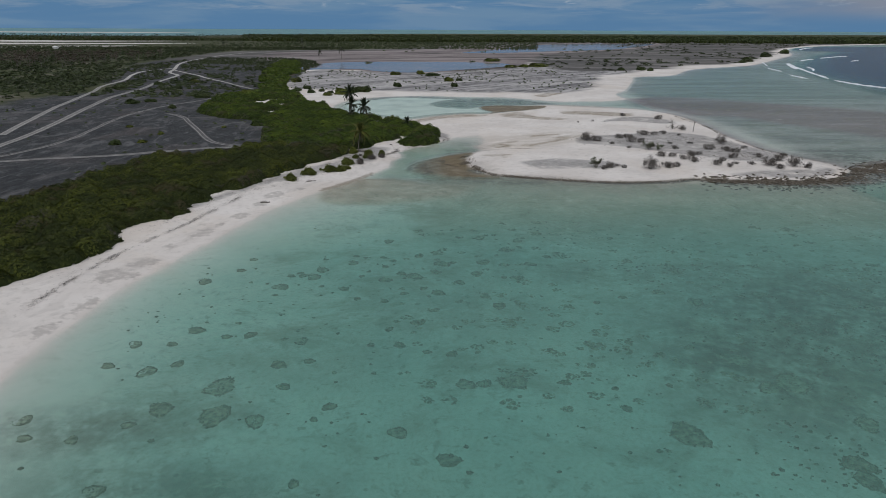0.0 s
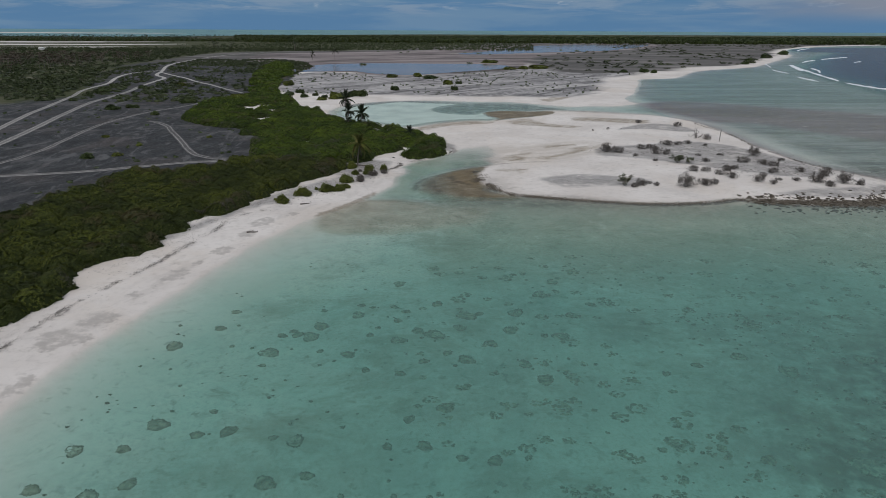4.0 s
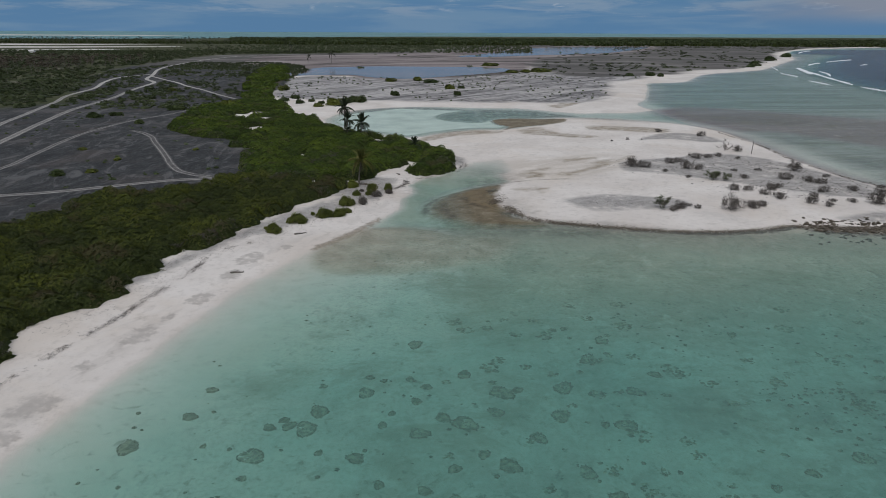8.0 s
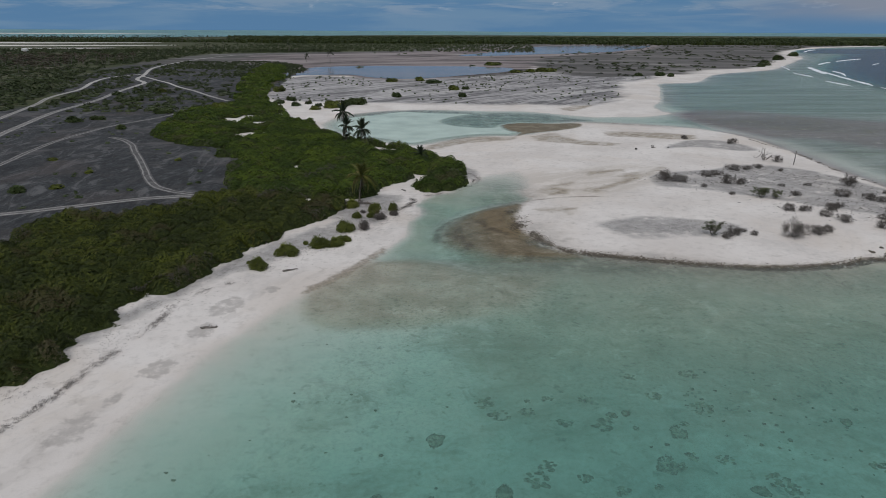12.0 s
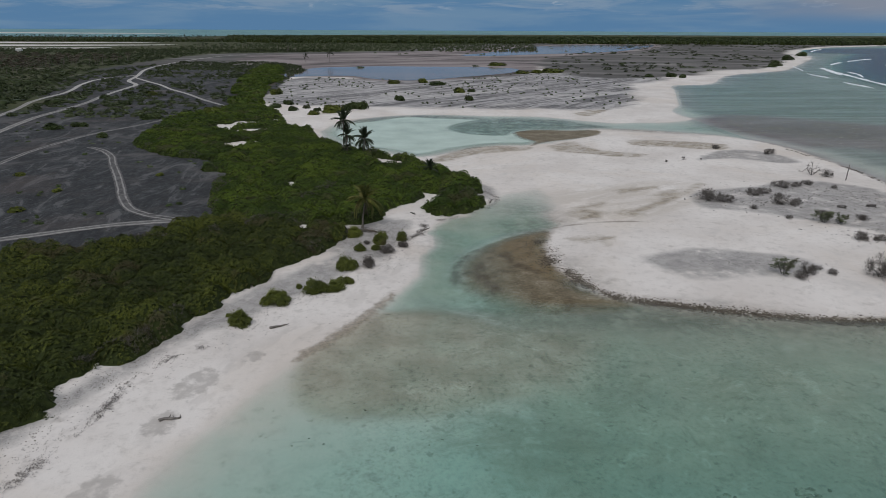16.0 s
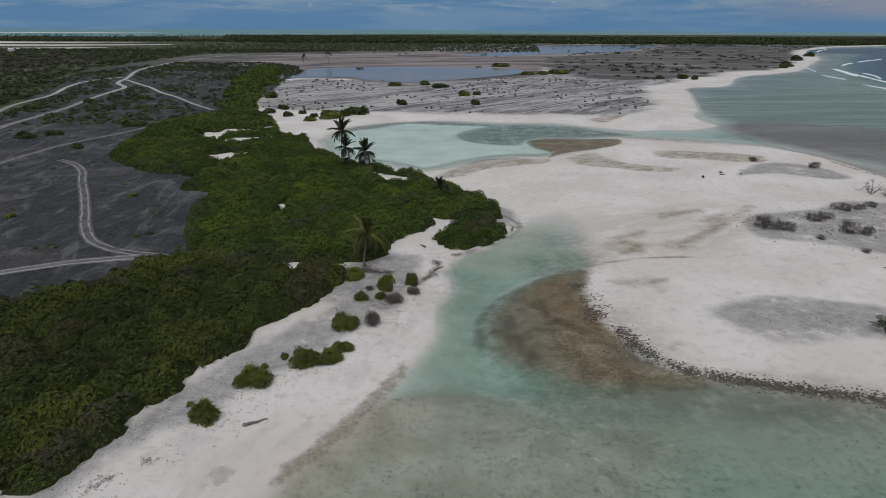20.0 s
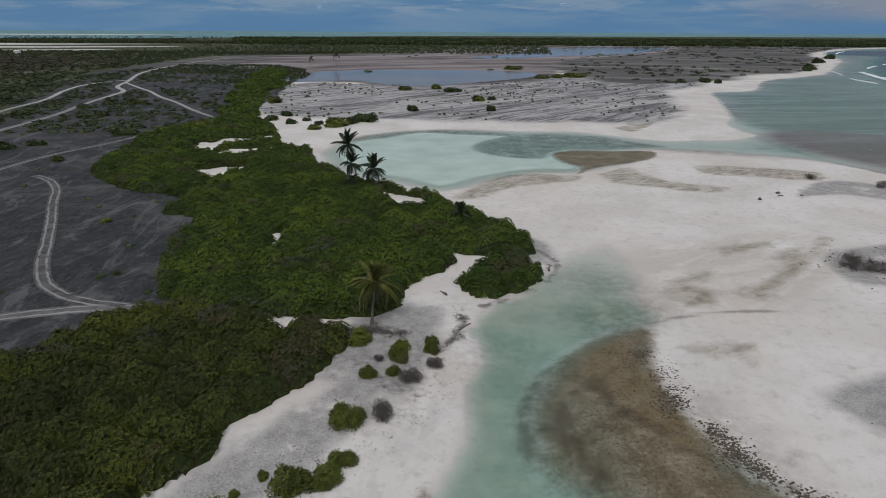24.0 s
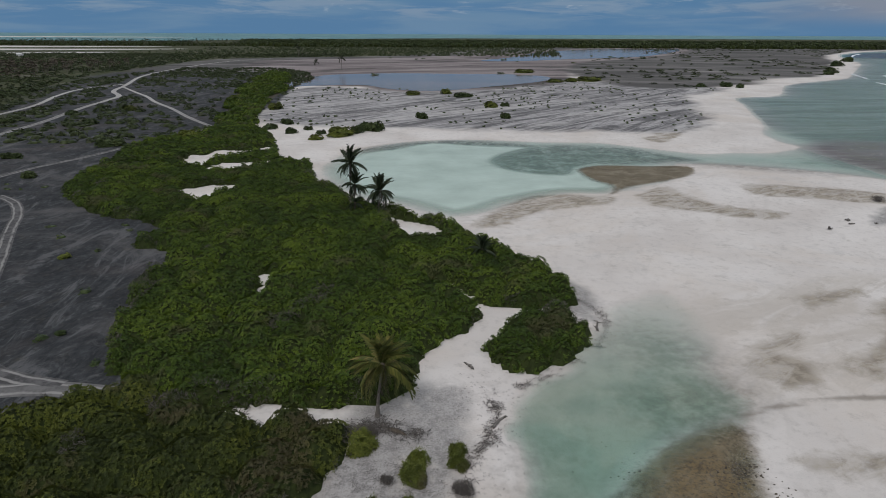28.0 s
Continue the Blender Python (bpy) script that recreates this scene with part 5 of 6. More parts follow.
def woods(name, count, seed, x, y, height, label, mats=None):
    """Far trees in a band, each a few rough clumps; joined, as they are far beyond reach."""
    rng = np.random.default_rng(seed)
    q = np.c_[rng.uniform(x[0], x[1], count), rng.uniform(y[0], y[1], count)]
    q[:, 0] *= q[:, 1] / y[1]
    q = q[(q[:, 0] > -430 + 60 * rng.normal(0, 1, count)) | (q[:, 1] > 1760)]
    count = len(q)
    h = rng.uniform(height[0], height[1], count)
    r = h * rng.uniform(0.5, 0.9, count)
    c = np.c_[q, np.full(count, 0.3)]
    thing = tagged(new(name, None), label, "trees", kind="stuff")
    v, f = domes(c, r, h, rng, 0.95)
    core, leaf = mats or (M_SHADE_CORE, M_SCRUB)
    tagged(part("crowns", sheet("crowns", v, tidy(f), core), thing), kind="stuff")
    span = 0.45 * (height[0] + height[1]) / 2
    v, f = crowns(c, r, h, 5, 4, span, span * 0.7, rng)
    tagged(part("foliage", sheet("foliage", v, f, leaf, smooth=False), thing), kind="stuff")


woods("far_woods", 9500, 51, (-900, 3000), (1680, 2900), (6, 12), "dark belt of trees along the horizon")
woods("far_woods", 1500, 53, (-2100, -900), (1900, 2350), (4.5, 8), "thin belt of trees before the distant lagoon")
woods("far_woods", 6500, 52, (-1300, 300), (1050, 2050), (1.2, 3.0), "green bushland before the far woods", (M_BUSHLAND, M_BUSHLAND))


def frond_mesh(rng, length, droop, pairs, mat, name="frond", leaflet=0.55):
    """One palm frond from the origin along +x: a bent midrib with two rows of hanging leaflets."""
    s = np.linspace(0, 1, 9)
    rib = np.c_[length * s * (1 - 0.18 * droop * s), np.zeros(9), length * (0.42 * s - (0.42 + 0.55 * droop) * s ** 2)]
    pieces = [tube(rib, 0.035 * (1.1 - s), 4)]
    vs, fs = [], []
    for i in range(pairs):
        u = 0.14 + 0.86 * (i + rng.uniform(0, 0.6)) / pairs
        p = np.array([np.interp(u, s, rib[:, k]) for k in range(3)])
        ln = leaflet * length * 0.42 * (math.sin(min(1.0, u * 1.15) * 2.6) * 0.75 + 0.35) * rng.uniform(0.8, 1.15)
        for side in (-1, 1):
            d = np.array([0.55 + 0.3 * u, side * 0.85, -0.22 - 0.5 * droop * rng.uniform(0.6, 1.3)])
            d /= np.linalg.norm(d)
            q = p + d * ln * 0.55
            tip = p + d * ln + np.array([0, 0, -0.25 * ln])
            wv = np.array([0.085, 0, 0.02]) * length / 3
            n = len(vs)
            vs += [p - wv * 0.5, p + wv * 0.5, q + wv * 0.6, tip, q - wv * 0.6]
            fs += [(n, n + 1, n + 2, n + 4), (n + 4, n + 2, n + 3, n + 3)]
    pieces.append((np.array(vs), np.array(fs)))
    v, f = joined(pieces)
    return sheet(name, v, tidy(f), mat, smooth=False)


def palm(x, y, height, reach, seed, mat, label, count=18, lean=(0.4, 0.0), droop=(0.3, 1.2), dead=3, pitch=(-52, 19)):
    """A coconut palm: ringed trunk, crown of separate fronds, a few dead ones hanging."""
    rng = np.random.default_rng(seed)
    thing = tagged(new("coconut_palm", None), label, "palm tree", "coconut palms")
    thing.matrix_basis = pose(x, y, zat(x, y) - 0.05)
    s = np.linspace(0, 1, 22)
    line = np.c_[lean[0] * s ** 1.6 * height * 0.25, lean[1] * s ** 1.6 * height * 0.25, s * height]
    rad = (0.13 + 0.16 * np.exp(-s * 9)) * (0.75 + 0.05 * height) * (1 + 0.05 * (np.arange(22) % 2)) * (1 - 0.25 * s)
    v, f = tube(line, rad, 9)
    part("trunk", sheet("trunk", v, f, M_BARK), thing, "grey ringed trunk")
    top = line[-1]
    v, f = domes(np.array([top - [0, 0, 0.25]]), np.array([0.22]), np.array([0.7]), rng, 1.0)
    part("crown_heart", sheet("crown_heart", v, tidy(f), M_DRYFROND), thing)
    kinds = [frond_mesh(rng, reach, d, 30, mat) for d in np.linspace(droop[0], droop[1], 5)]
    for i in range(count):
        k = i % 5
        m = Matrix.Translation(Vector(top)) @ pose(0, 0, 0, rng.uniform(-12, 12), pitch[0] + pitch[1] * k + rng.uniform(-8, 8), i * 137.5 + rng.uniform(-12, 12))
        ob = part("frond", kinds[k], thing)
        ob.matrix_basis = m @ Matrix.Scale(rng.uniform(0.85, 1.1), 4)
    husk = frond_mesh(rng, reach * 0.75, 1.5, 16, M_DRYFROND, "dead_frond")
    for i in range(dead):
        ob = part("dead_frond", husk, thing, "brown hanging frond")
        ob.matrix_basis = Matrix.Translation(Vector(top) - Vector((0, 0, 0.15))) @ pose(0, 0, 0, 0, 52 + rng.uniform(0, 18), i * 120 + rng.uniform(0, 60))
    return thing


palm(-22.2, 158.9, 4.6, 3.1, 61, M_FROND, "yellow-green coconut palm at the end of the path", 30, (0.45, 0.2), (0.35, 1.2), 2, (-78, 25))
palm(-33.6, 221.5, 8.6, 3.0, 62, M_FROND_DARK, "tall dark coconut palm beside the pool", 34, (0.1, 0.0), (0.1, 0.8), 3, (-85, 30))
palm(-32.8, 220.4, 5.0, 2.5, 63, M_FROND_DARK, "middle-sized dark coconut palm beneath a taller one", 26, (0.2, 0.0), (0.2, 1.0), 4, (-80, 30))
palm(-32.4, 218.2, 2.2, 2.2, 64, M_FROND_DARK, "short coconut palm among the shrubs", 14, (0.1, 0.0), (0.4, 1.3), 2)
palm(-28.4, 219, 4.3, 3.0, 65, M_FROND_DARK, "bushy coconut palm at the pool's edge", 34, (0.35, 0.0), (0.1, 0.8), 2, (-85, 30))
palm(-11.6, 195, 1.8, 2.3, 66, M_FROND_DARK, "stunted dark palm at the thicket's tip", 24, (0.2, 0.0), (0.2, 1.0), 3, (-80, 28))
palm(-108.6, 677, 10.0, 4.2, 67, M_FROND_DARK, "lone coconut palm on an islet of the salt pond", 14, (0.1, 0.0), (0.3, 1.2), 1)
palm(-136, 700, 6.0, 3.5, 68, M_FROND_DARK, "small coconut palm beside the salt pond", 12, (0.2, 0.0), (0.3, 1.2), 1)


def palm_grove(name, count, seed, box, height, mat, label):
    """Far palms, each a trunk and a spray of blades; joined."""
    rng = np.random.default_rng(seed)
    q = np.c_[rng.uniform(box[0], box[2], count), rng.uniform(box[1], box[3], count)]
    h = rng.uniform(height[0], height[1], count)
    trunks = [tube([(x, y, 0), (x + 0.3, y, t * 0.5), (x + rng.normal(0, 0.5), y, t)], [0.22, 0.17, 0.14], 4) for (x, y), t in zip(q, h)]
    thing = tagged(new(name, None), label, "palm trees", kind="stuff")
    v, f = joined(trunks)
    tagged(part("trunks", sheet("trunks", v, f, M_BARK), thing), kind="stuff")
    tops = np.c_[q, h]
    vs, fs = joined([rosettes(tops, np.tile([0, 0, 1.0], (count, 1)), 9, 3.4, 0.9, rng, 0.35), rosettes(tops - [0, 0, 0.3], np.tile([0, 0, -1.0], (count, 1)), 6, 2.6, 0.8, rng, 0.5)])
    tagged(part("fronds", sheet("fronds", vs, fs, mat, smooth=False), thing), kind="stuff")


palm_grove("palm_grove", 260, 71, (-470, 480, -300, 720), (4, 9), M_DRYFROND, "withered brown palms standing in the scrub")
palm_grove("palm_grove", 520, 72, (-1500, 1740, -560, 1960), (9, 17), M_FROND_DARK, "row of tall palms before the distant lagoon")
woods("far_woods", 1100, 53, (-1560, -560), (1730, 1980), (3, 8), "dark bushes beneath the far row of palms")
palm_grove("palm_grove", 10, 73, (-385, 1090, -355, 1150), (8, 14), M_FROND_DARK, "small stand of palms beside the road")
palm_grove("palm_grove", 8, 74, (-240, 990, -212, 1030), (10, 17), M_FROND_DARK, "small stand of palms behind the salt pans")
palm_grove("palm_grove", 160, 75, (-560, 2050, 2400, 2300), (9, 13), M_FROND_DARK, "palms standing out of the far woods")

# ---- sandbank: dry shrubs, a flat-topped tree, a dead tree and a post ----
def dry_shrub(seed, label):
    """A leafless grey shrub about 2 m across: forking stems and a haze of fine twigs."""
    rng = np.random.default_rng(seed)
    thing = tagged(new("dry_shrub", None), label, "shrub", "shrubs on the sandbank")
    pieces, tips = boughs(rng, 7, 0.55, 0.7, 0.028, 3, 4, 0.75)
    v, f = joined(pieces)
    part("bough", sheet("bough", v, f, M_TWIG), thing)
    v, f = rosettes(tips, tips * [1, 1, 0.6] + [0, 0, 0.2], 5, 0.40, 0.015, rng, 0.9)
    part("brushwood", sheet("brushwood", v, f, M_DEADTWIG, smooth=False), thing)
    n = 6
    az, rad = rng.uniform(0, 6.28, n), rng.uniform(0.1, 0.7, n)
    c = np.c_[np.cos(az) * rad, np.sin(az) * rad, np.zeros(n)]
    v, f = crowns(c, np.full(n, 0.42), rng.uniform(0.06, 0.16, n), 8, 4, 0.3, 0.018, rng)
    part("litter", sheet("litter", v, f, M_LITTER, smooth=False), thing, "grey dead litter round the stems")
    return thing


DRY = [dry_shrub(81, "leafless grey shrub on pale sand"), dry_shrub(82, "leafless grey shrub on pale sand"), dry_shrub(83, "low dark dry shrub with litter on the sandbank")]
row_of(DRY, [(38.5, 138.8, 1, 1.3, 0), (41.7, 138.6, 0.67, 0.98, 2), (47.3, 137.6, 1.7, 1.3, 1), (52, 139.6, 1.4, 0.9, 2), (54.4, 140.4, 1, 0.98, 2), (60.4, 145.6, 1.2, 0.98, 2), (64.5, 141.8, 1.1, 1.3, 0), (66.5, 139.8, 0.73, 1.3, 1),
             (73, 143, 0.85, 0.82, 2), (76.6, 141.8, 1.6, 1.1, 0), (41, 175.6, 1.8, 1.1, 0), (43.5, 174.2, 1.5, 0.98, 2), (53.2, 173, 1.4, 1.3, 2), (55.5, 172, 1.1, 1.1, 2), (51.8, 179.6, 1.4, 0.82, 2), (54.5, 181, 1.2, 0.82, 2), (60.5, 186, 1.6, 0.82, 2),
             (64, 186.6, 1.1, 0.82, 2), (76, 195.4, 1.1, 1.1, 1), (77.7, 171, 1.5, 1.3, 1), (55, 152.6, 1.2, 0.98, 2), (57.4, 152, 1, 0.98, 2), (62.4, 152.4, 1.2, 1.1, 2), (64.8, 154, 0.91, 0.98, 0), (70.9, 162.4, 1.4, 0.98, 2), (75.9, 158, 1.2, 0.98, 2),
             (67.3, 188.2, 1, 0.98, 2), (66.4, 229.8, 1.2, 0.82, 2), (77, 222, 1.4, 0.98, 2), (82, 147.6, 1.4, 1.1, 0), (82, 140.8, 1.5, 1.3, 1), (77.4, 138.4, 1.1, 0.98, 2), (84.6, 139.6, 1, 1.1, 0), (74.5, 160, 1.2, 0.98, 2), (59.2, 148.8, 1, 0.98, 2),
             (87, 155, 0.85, 0.82, 2), (72, 150.6, 1.2, 0.98, 2), (79, 152, 1, 0.98, 2), (68, 147, 0.85, 0.98, 2), (57, 166, 0.91, 0.82, 2), (62, 163, 1, 0.82, 2), (50, 164, 0.73, 0.65, 2), (47, 170, 0.79, 0.65, 2), (81.5, 165, 0.85, 0.82, 2), (69, 171, 0.79, 0.65, 2),
             (63, 170, 0.67, 0.82, 2), (36.8, 137.4, 1, 0.82, 2), (40.6, 140.2, 0.61, 0.82, 2), (69.5, 143.4, 0.67, 0.82, 2), (52.3, 216.3, 0.42, 0.82, 2), (56, 214.5, 0.3, 0.82, 2), (71, 185, 0.67, 0.82, 2), (46, 211, 0.37, 1.3, 0)], 5)


def flat_tree(x, y, size, seed, label):
    """A small wind-shaped tree: forked trunk, limbs and a flat uneven crown."""
    rng = np.random.default_rng(seed)
    thing = tagged(new("small_tree", None), label, "tree")
    thing.matrix_basis = pose(x, y, zat(x, y)) @ Matrix.Scale(size, 4)
    pieces, tips = boughs(rng, 3, 0.85, 0.55, 0.06, 3, 3, 1.0)
    v, f = joined(pieces)
    part("trunk", sheet("trunk", v, f, M_TWIG), thing, "grey forked trunk and limbs")
    v, f = joined([rosettes(tips + rng.normal(0, 0.14, tips.shape) * [1, 1, 0.5], np.tile([0, 0, 1.0], (len(tips), 1)), 6, 0.18, 0.08, rng, 0.5) for _ in range(5)])
    part("crown", sheet("crown", v, f, M_TREELEAF, smooth=False), thing)


flat_tree(35.1, 138.6, 1.3, 91, "small flat-topped green tree on the sandbank")
flat_tree(54.6, 161.4, 1.3, 92, "spreading dull green tree among dry shrubs")
flat_tree(57.2, 161.0, 1.0, 93, "low dull green tree among dry shrubs")


def dead_tree(x, y, size, seed, label):
    rng = np.random.default_rng(seed)
    thing = tagged(new("dead_tree", None), label, "tree")
    thing.matrix_basis = pose(x, y, zat(x, y)) @ Matrix.Scale(size, 4)
    pieces, tips = boughs(rng, 3, 1.0, 0.75, 0.07, 3, 4, 0.7)
    v, f = joined(pieces[:3])
    part("trunk", sheet("trunk", v, f, M_WOOD), thing)
    v, f = joined(pieces[3:])
    part("bough", sheet("bough", v, f, M_WOOD), thing, "bare grey branches")


dead_tree(73.9, 197.7, 1.7, 94, "bare leaning dead tree on the sandbank")

post = tagged(new("marker_post", None), "weathered wooden post leaning in the sand", "post")
post.matrix_basis = pose(78.1, 192.2, zat(78.1, 192.2) - 0.1, 0, 3, 20)
v, f = tube([(0, 0, 0), (0.02, 0, 1.2), (0.0, 0.03, 2.4), (0.05, 0.02, 3.5)], [0.11, 0.095, 0.09, 0.075], 8)
part("pole", sheet("pole", v, f, M_WOOD), post)
v, f = domes(np.array([(0.05, 0.02, 3.48)]), np.array([0.08]), np.array([0.06]), np.random.default_rng(1), 1.0)
part("cap", sheet("cap", v, tidy(f), M_WOOD), post)


# ---- driftwood, logs and fallen fronds ----
def log(x, y, length, turn, seed, label, name="driftwood_log"):
    rng = np.random.default_rng(seed)
    thing = tagged(new(name, None), label, "driftwood", "driftwood on the beach")
    thing.matrix_basis = pose(x, y, zat(x, y) + 0.08, 0, 0, turn)
    s = np.linspace(0, 1, 8)
    line = np.c_[(s - 0.5) * length, np.cumsum(rng.normal(0, 0.06, 8)), 0.04 * np.sin(s * 5)]
    v, f = tube(line, 0.14 * (1.1 - 0.6 * s) * rng.uniform(0.9, 1.1, 8), 7)
    part("stem", sheet("stem", v, f, M_WOOD), thing)
    for i in range(3):
        p = line[rng.integers(2, 8)]
        d = np.array([rng.normal(0, 0.5), rng.choice((-1, 1)) * 0.8, rng.uniform(0.1, 0.5)])
        v, f = tube([p, p + d * 0.3 * length * 0.4, p + d * length * 0.22 + [0, 0, 0.05]], [0.06, 0.045, 0.02], 5)
        part("branch", sheet("branch", v, f, M_WOOD), thing)


log(-27.6, 124.2, 1.7, 25, 101, "grey driftwood log on the beach slope")
log(-32.5, 107.6, 1.6, 10, 102, "small grey driftwood snag near the water")
log(-12.2, 158.6, 2.2, 60, 103, "grey driftwood and weed above the waterline")
log(-6.3, 195.4, 1.4, -10, 104, "dark driftwood stick on bare sand")
log(0.3, 176.4, 2.4, 70, 105, "driftwood stranded on the sand point")
log(51.8, 214.2, 1.4, 20, 106, "dark driftwood lump on the sandbank")
log(-14.4, 167.2, 1.5, 120, 107, "grey driftwood branch beside the shrubs")


def fallen_frond(x, y, turn, seed, size=1.0):
    rng = np.random.default_rng(seed)
    thing = tagged(new("fallen_frond", None), "dead grey-brown palm frond lying on sand", "palm frond", "fallen palm fronds")
    thing.matrix_basis = pose(x, y, zat(x, y) + 0.12, 0, -3, turn) @ Matrix.Scale(size, 4)
    part("leaf", frond_mesh(rng, 3.0, 0.25, 30, M_DRYFROND, "leaf", 0.5), thing)


for i, (x, y, turn) in enumerate(((-21.2, 157.0, -20), (-24.6, 156.8, 160), (-22.6, 156.6, 205))):
    fallen_frond(x, y, turn, 110 + i, 0.6)


# ---- seaweed wrack, rubble and stones ----
def strewn(name, line, spread, count, seed, mat, size, label, category, tall=0.4, gap=0.0):
    """Small uneven lumps strewn along a line, as one object."""
    rng = np.random.default_rng(seed)
    p = curve(line, False, 0.6)
    k = rng.integers(0, len(p), count)
    q = p[k] + rng.normal(0, 1, (count, 2)) * np.asarray(spread)
    ok = lumps(q, 2.5, seed) + rng.normal(0, 0.3, count) > gap
    q = q[ok]
    r = rng.uniform(size[0], size[1], len(q)) ** 1.0
    c = np.c_[q, lie(q) - 0.02]
    v, f = pebbles(c, r, r * tall * rng.uniform(0.6, 1.4, len(q)), rng)
    tagged(new(name, sheet(name, v, tidy(f), mat, smooth=False)), label, category, kind="stuff")


def sticks(name, line, spread, count, seed, mat, size, label, gap=0.0):
    """Thin dry stalks and twigs strewn flat along a line."""
    rng = np.random.default_rng(seed)
    p = curve(line, False, 0.6)
    q = p[rng.integers(0, len(p), count)] + rng.normal(0, 1, (count, 2)) * np.asarray(spread)
    q = q[lumps(q, 3.0, seed) + rng.normal(0, 0.35, count) > gap]
    at = np.c_[q, lie(q) + 0.03]
    v, f = rosettes(at, np.tile([0, 0, 1.0], (len(at), 1)), 4, size, size * 0.14, rng, 0.18)
    tagged(new(name, sheet(name, v, f, mat, smooth=False)), label, "seaweed", kind="stuff")


WRACK = [(-47, 60), (-46.4, 72), (-45.3, 80), (-44.4, 84), (-43, 89), (-41.4, 94), (-40.4, 100), (-38.6, 107), (-38.2, 112), (-36.8, 116.5), (-34, 119.5)]
sticks("seaweed_wrack", WRACK, 0.3, 1500, 121, M_WRACK, 0.26, "dark dry seaweed line along the upper beach", 0.25)
strewn("seaweed_wrack", WRACK, 0.28, 420, 122, M_WRACK, (0.03, 0.09), "dark dry seaweed lumps along the upper beach", "seaweed", 0.4, 0.2)
sticks("beach_litter", [(-50, 70), (-46, 90), (-43, 100), (-39, 113), (-34, 121), (-28, 127), (-22, 134), (-18, 141), (-16.5, 150), (-14, 158), (-12.6, 164)], 1.9, 2600, 123, M_WRACK, 0.17, "scattered twigs and dry weed on the sand", 0.1)
sticks("beach_litter", [(-15.2, 150.5), (-14.6, 153.5), (-13.2, 156), (-12.6, 158.6), (-12.4, 161)], 0.35, 260, 124, M_WRACK, 0.4, "tangled grey roots and weed above the waterline", -0.4)
sticks("beach_litter", [(-24, 151), (-20, 149), (-18.5, 145), (-17.5, 149), (-20, 153)], 1.2, 260, 125, M_TWIG, 0.34, "grey dead twigs between the beach bushes", 0.0)
sticks("beach_litter", [(-0.5, 183), (1.5, 179), (0.5, 175), (-2, 170.5), (-6, 166.5), (-10, 164)], 0.3, 240, 126, M_WRACK, 0.4, "dark roots and weed round the sand point", -0.2)
sticks("brush_pile", [(-25.6, 156.0), (-24, 156.6), (-22, 157.4), (-20.4, 157.2), (-19, 156.6)], 0.5, 420, 130, M_DEADTWIG, 0.55, "heap of dead grey twigs and roots under the palm", -0.6)
strewn("coral_rubble", [(-45, 103), (-41, 112), (-36, 121), (-30, 129), (-25, 136), (-21.5, 142), (-21, 148)], 1.7, 4200, 127, M_STONE, (0.025, 0.085), "grey coral rubble behind the beach crest", "rubble", 0.6, -0.1)
strewn("beach_pebbles", [(-15.8, 134), (-17, 131), (-18.8, 127.7), (-20.6, 124), (-23.8, 118.4)], 0.35, 900, 128, M_STONE, (0.02, 0.06), "brown stones along the waterline", "stones", 0.5, -0.2)

# beach rock along the sandbank's seaward edge: pale stones above, dark ones at the waterline


def stone_kind(seed, mat, name):
    rng = np.random.default_rng(seed)
    v, f = domes(np.zeros((1, 3)), np.ones(1), np.ones(1) * 0.6, rng, 1.0)
    return sheet(name, v, tidy(f), mat, smooth=False)


rim = tagged(new("beach_rock", None), "ledge of dark broken beach rock edging the sandbank", "rocks", kind="structure")
stone_kinds = [stone_kind(131 + i, M_STONE if i < 4 else M_PALE, "stone") for i in range(6)]
rng = np.random.default_rng(140)
edge_line = curve(EDGE[:9], False, 0.4)
spots = edge_line[np.linspace(0, len(edge_line) - 1, 300).astype(int)] + rng.normal(0, 1, (300, 2)) * 0.45
low = lie(spots)
for (x, y), z in zip(spots, low):
    inward = rng.uniform(-0.4, 0.9)
    ob = part("stone", stone_kinds[rng.integers(4, 6) if inward > 0.55 else rng.integers(0, 4)], rim)
    ob.matrix_basis = pose(x, y + inward * 0.6, max(z, -0.12) - 0.03, rng.uniform(-12, 12), rng.uniform(-12, 12), rng.uniform(0, 360)) @ Matrix.Diagonal((rng.uniform(0.09, 0.24), rng.uniform(0.07, 0.18), rng.uniform(0.1, 0.28), 1))
strewn("rock_rubble", EDGE, 0.5, 15000, 141, M_STONE, (0.04, 0.15), "dark broken beach rock along the waterline", "rocks", 0.7, -0.4)
strewn("rock_rubble", [(p[0], p[1] + 0.9) for p in EDGE[:10]], 0.5, 3000, 142, M_PALE, (0.04, 0.15), "bleached coral stones above the waterline", "stones", 0.6, -0.2)
strewn("rock_rubble", [(58, 127.4), (66, 126.4), (76, 126), (86, 128), (96, 136), (106, 143), (118, 148), (134, 152)], 2.4, 4600, 143, M_STONE, (0.1, 0.5), "dark reef rock at the end of the sandbank", "rocks", 0.5, -0.3)
strewn("rock_rubble", [(5.6, 153), (5.4, 147), (5.6, 142), (7.2, 137)], (0.9, 0.9), 3200, 144, M_STONE, (0.04, 0.15), "dark pebbles on the brown tidal flat", "stones", 0.6, -0.2)
strewn("rock_rubble", [(1, 152), (0, 144), (3, 136)], (3.2, 2.4), 1400, 145, M_STONE, (0.04, 0.13), "scattered pebbles on the brown tidal flat", "stones", 0.5, 0.2)
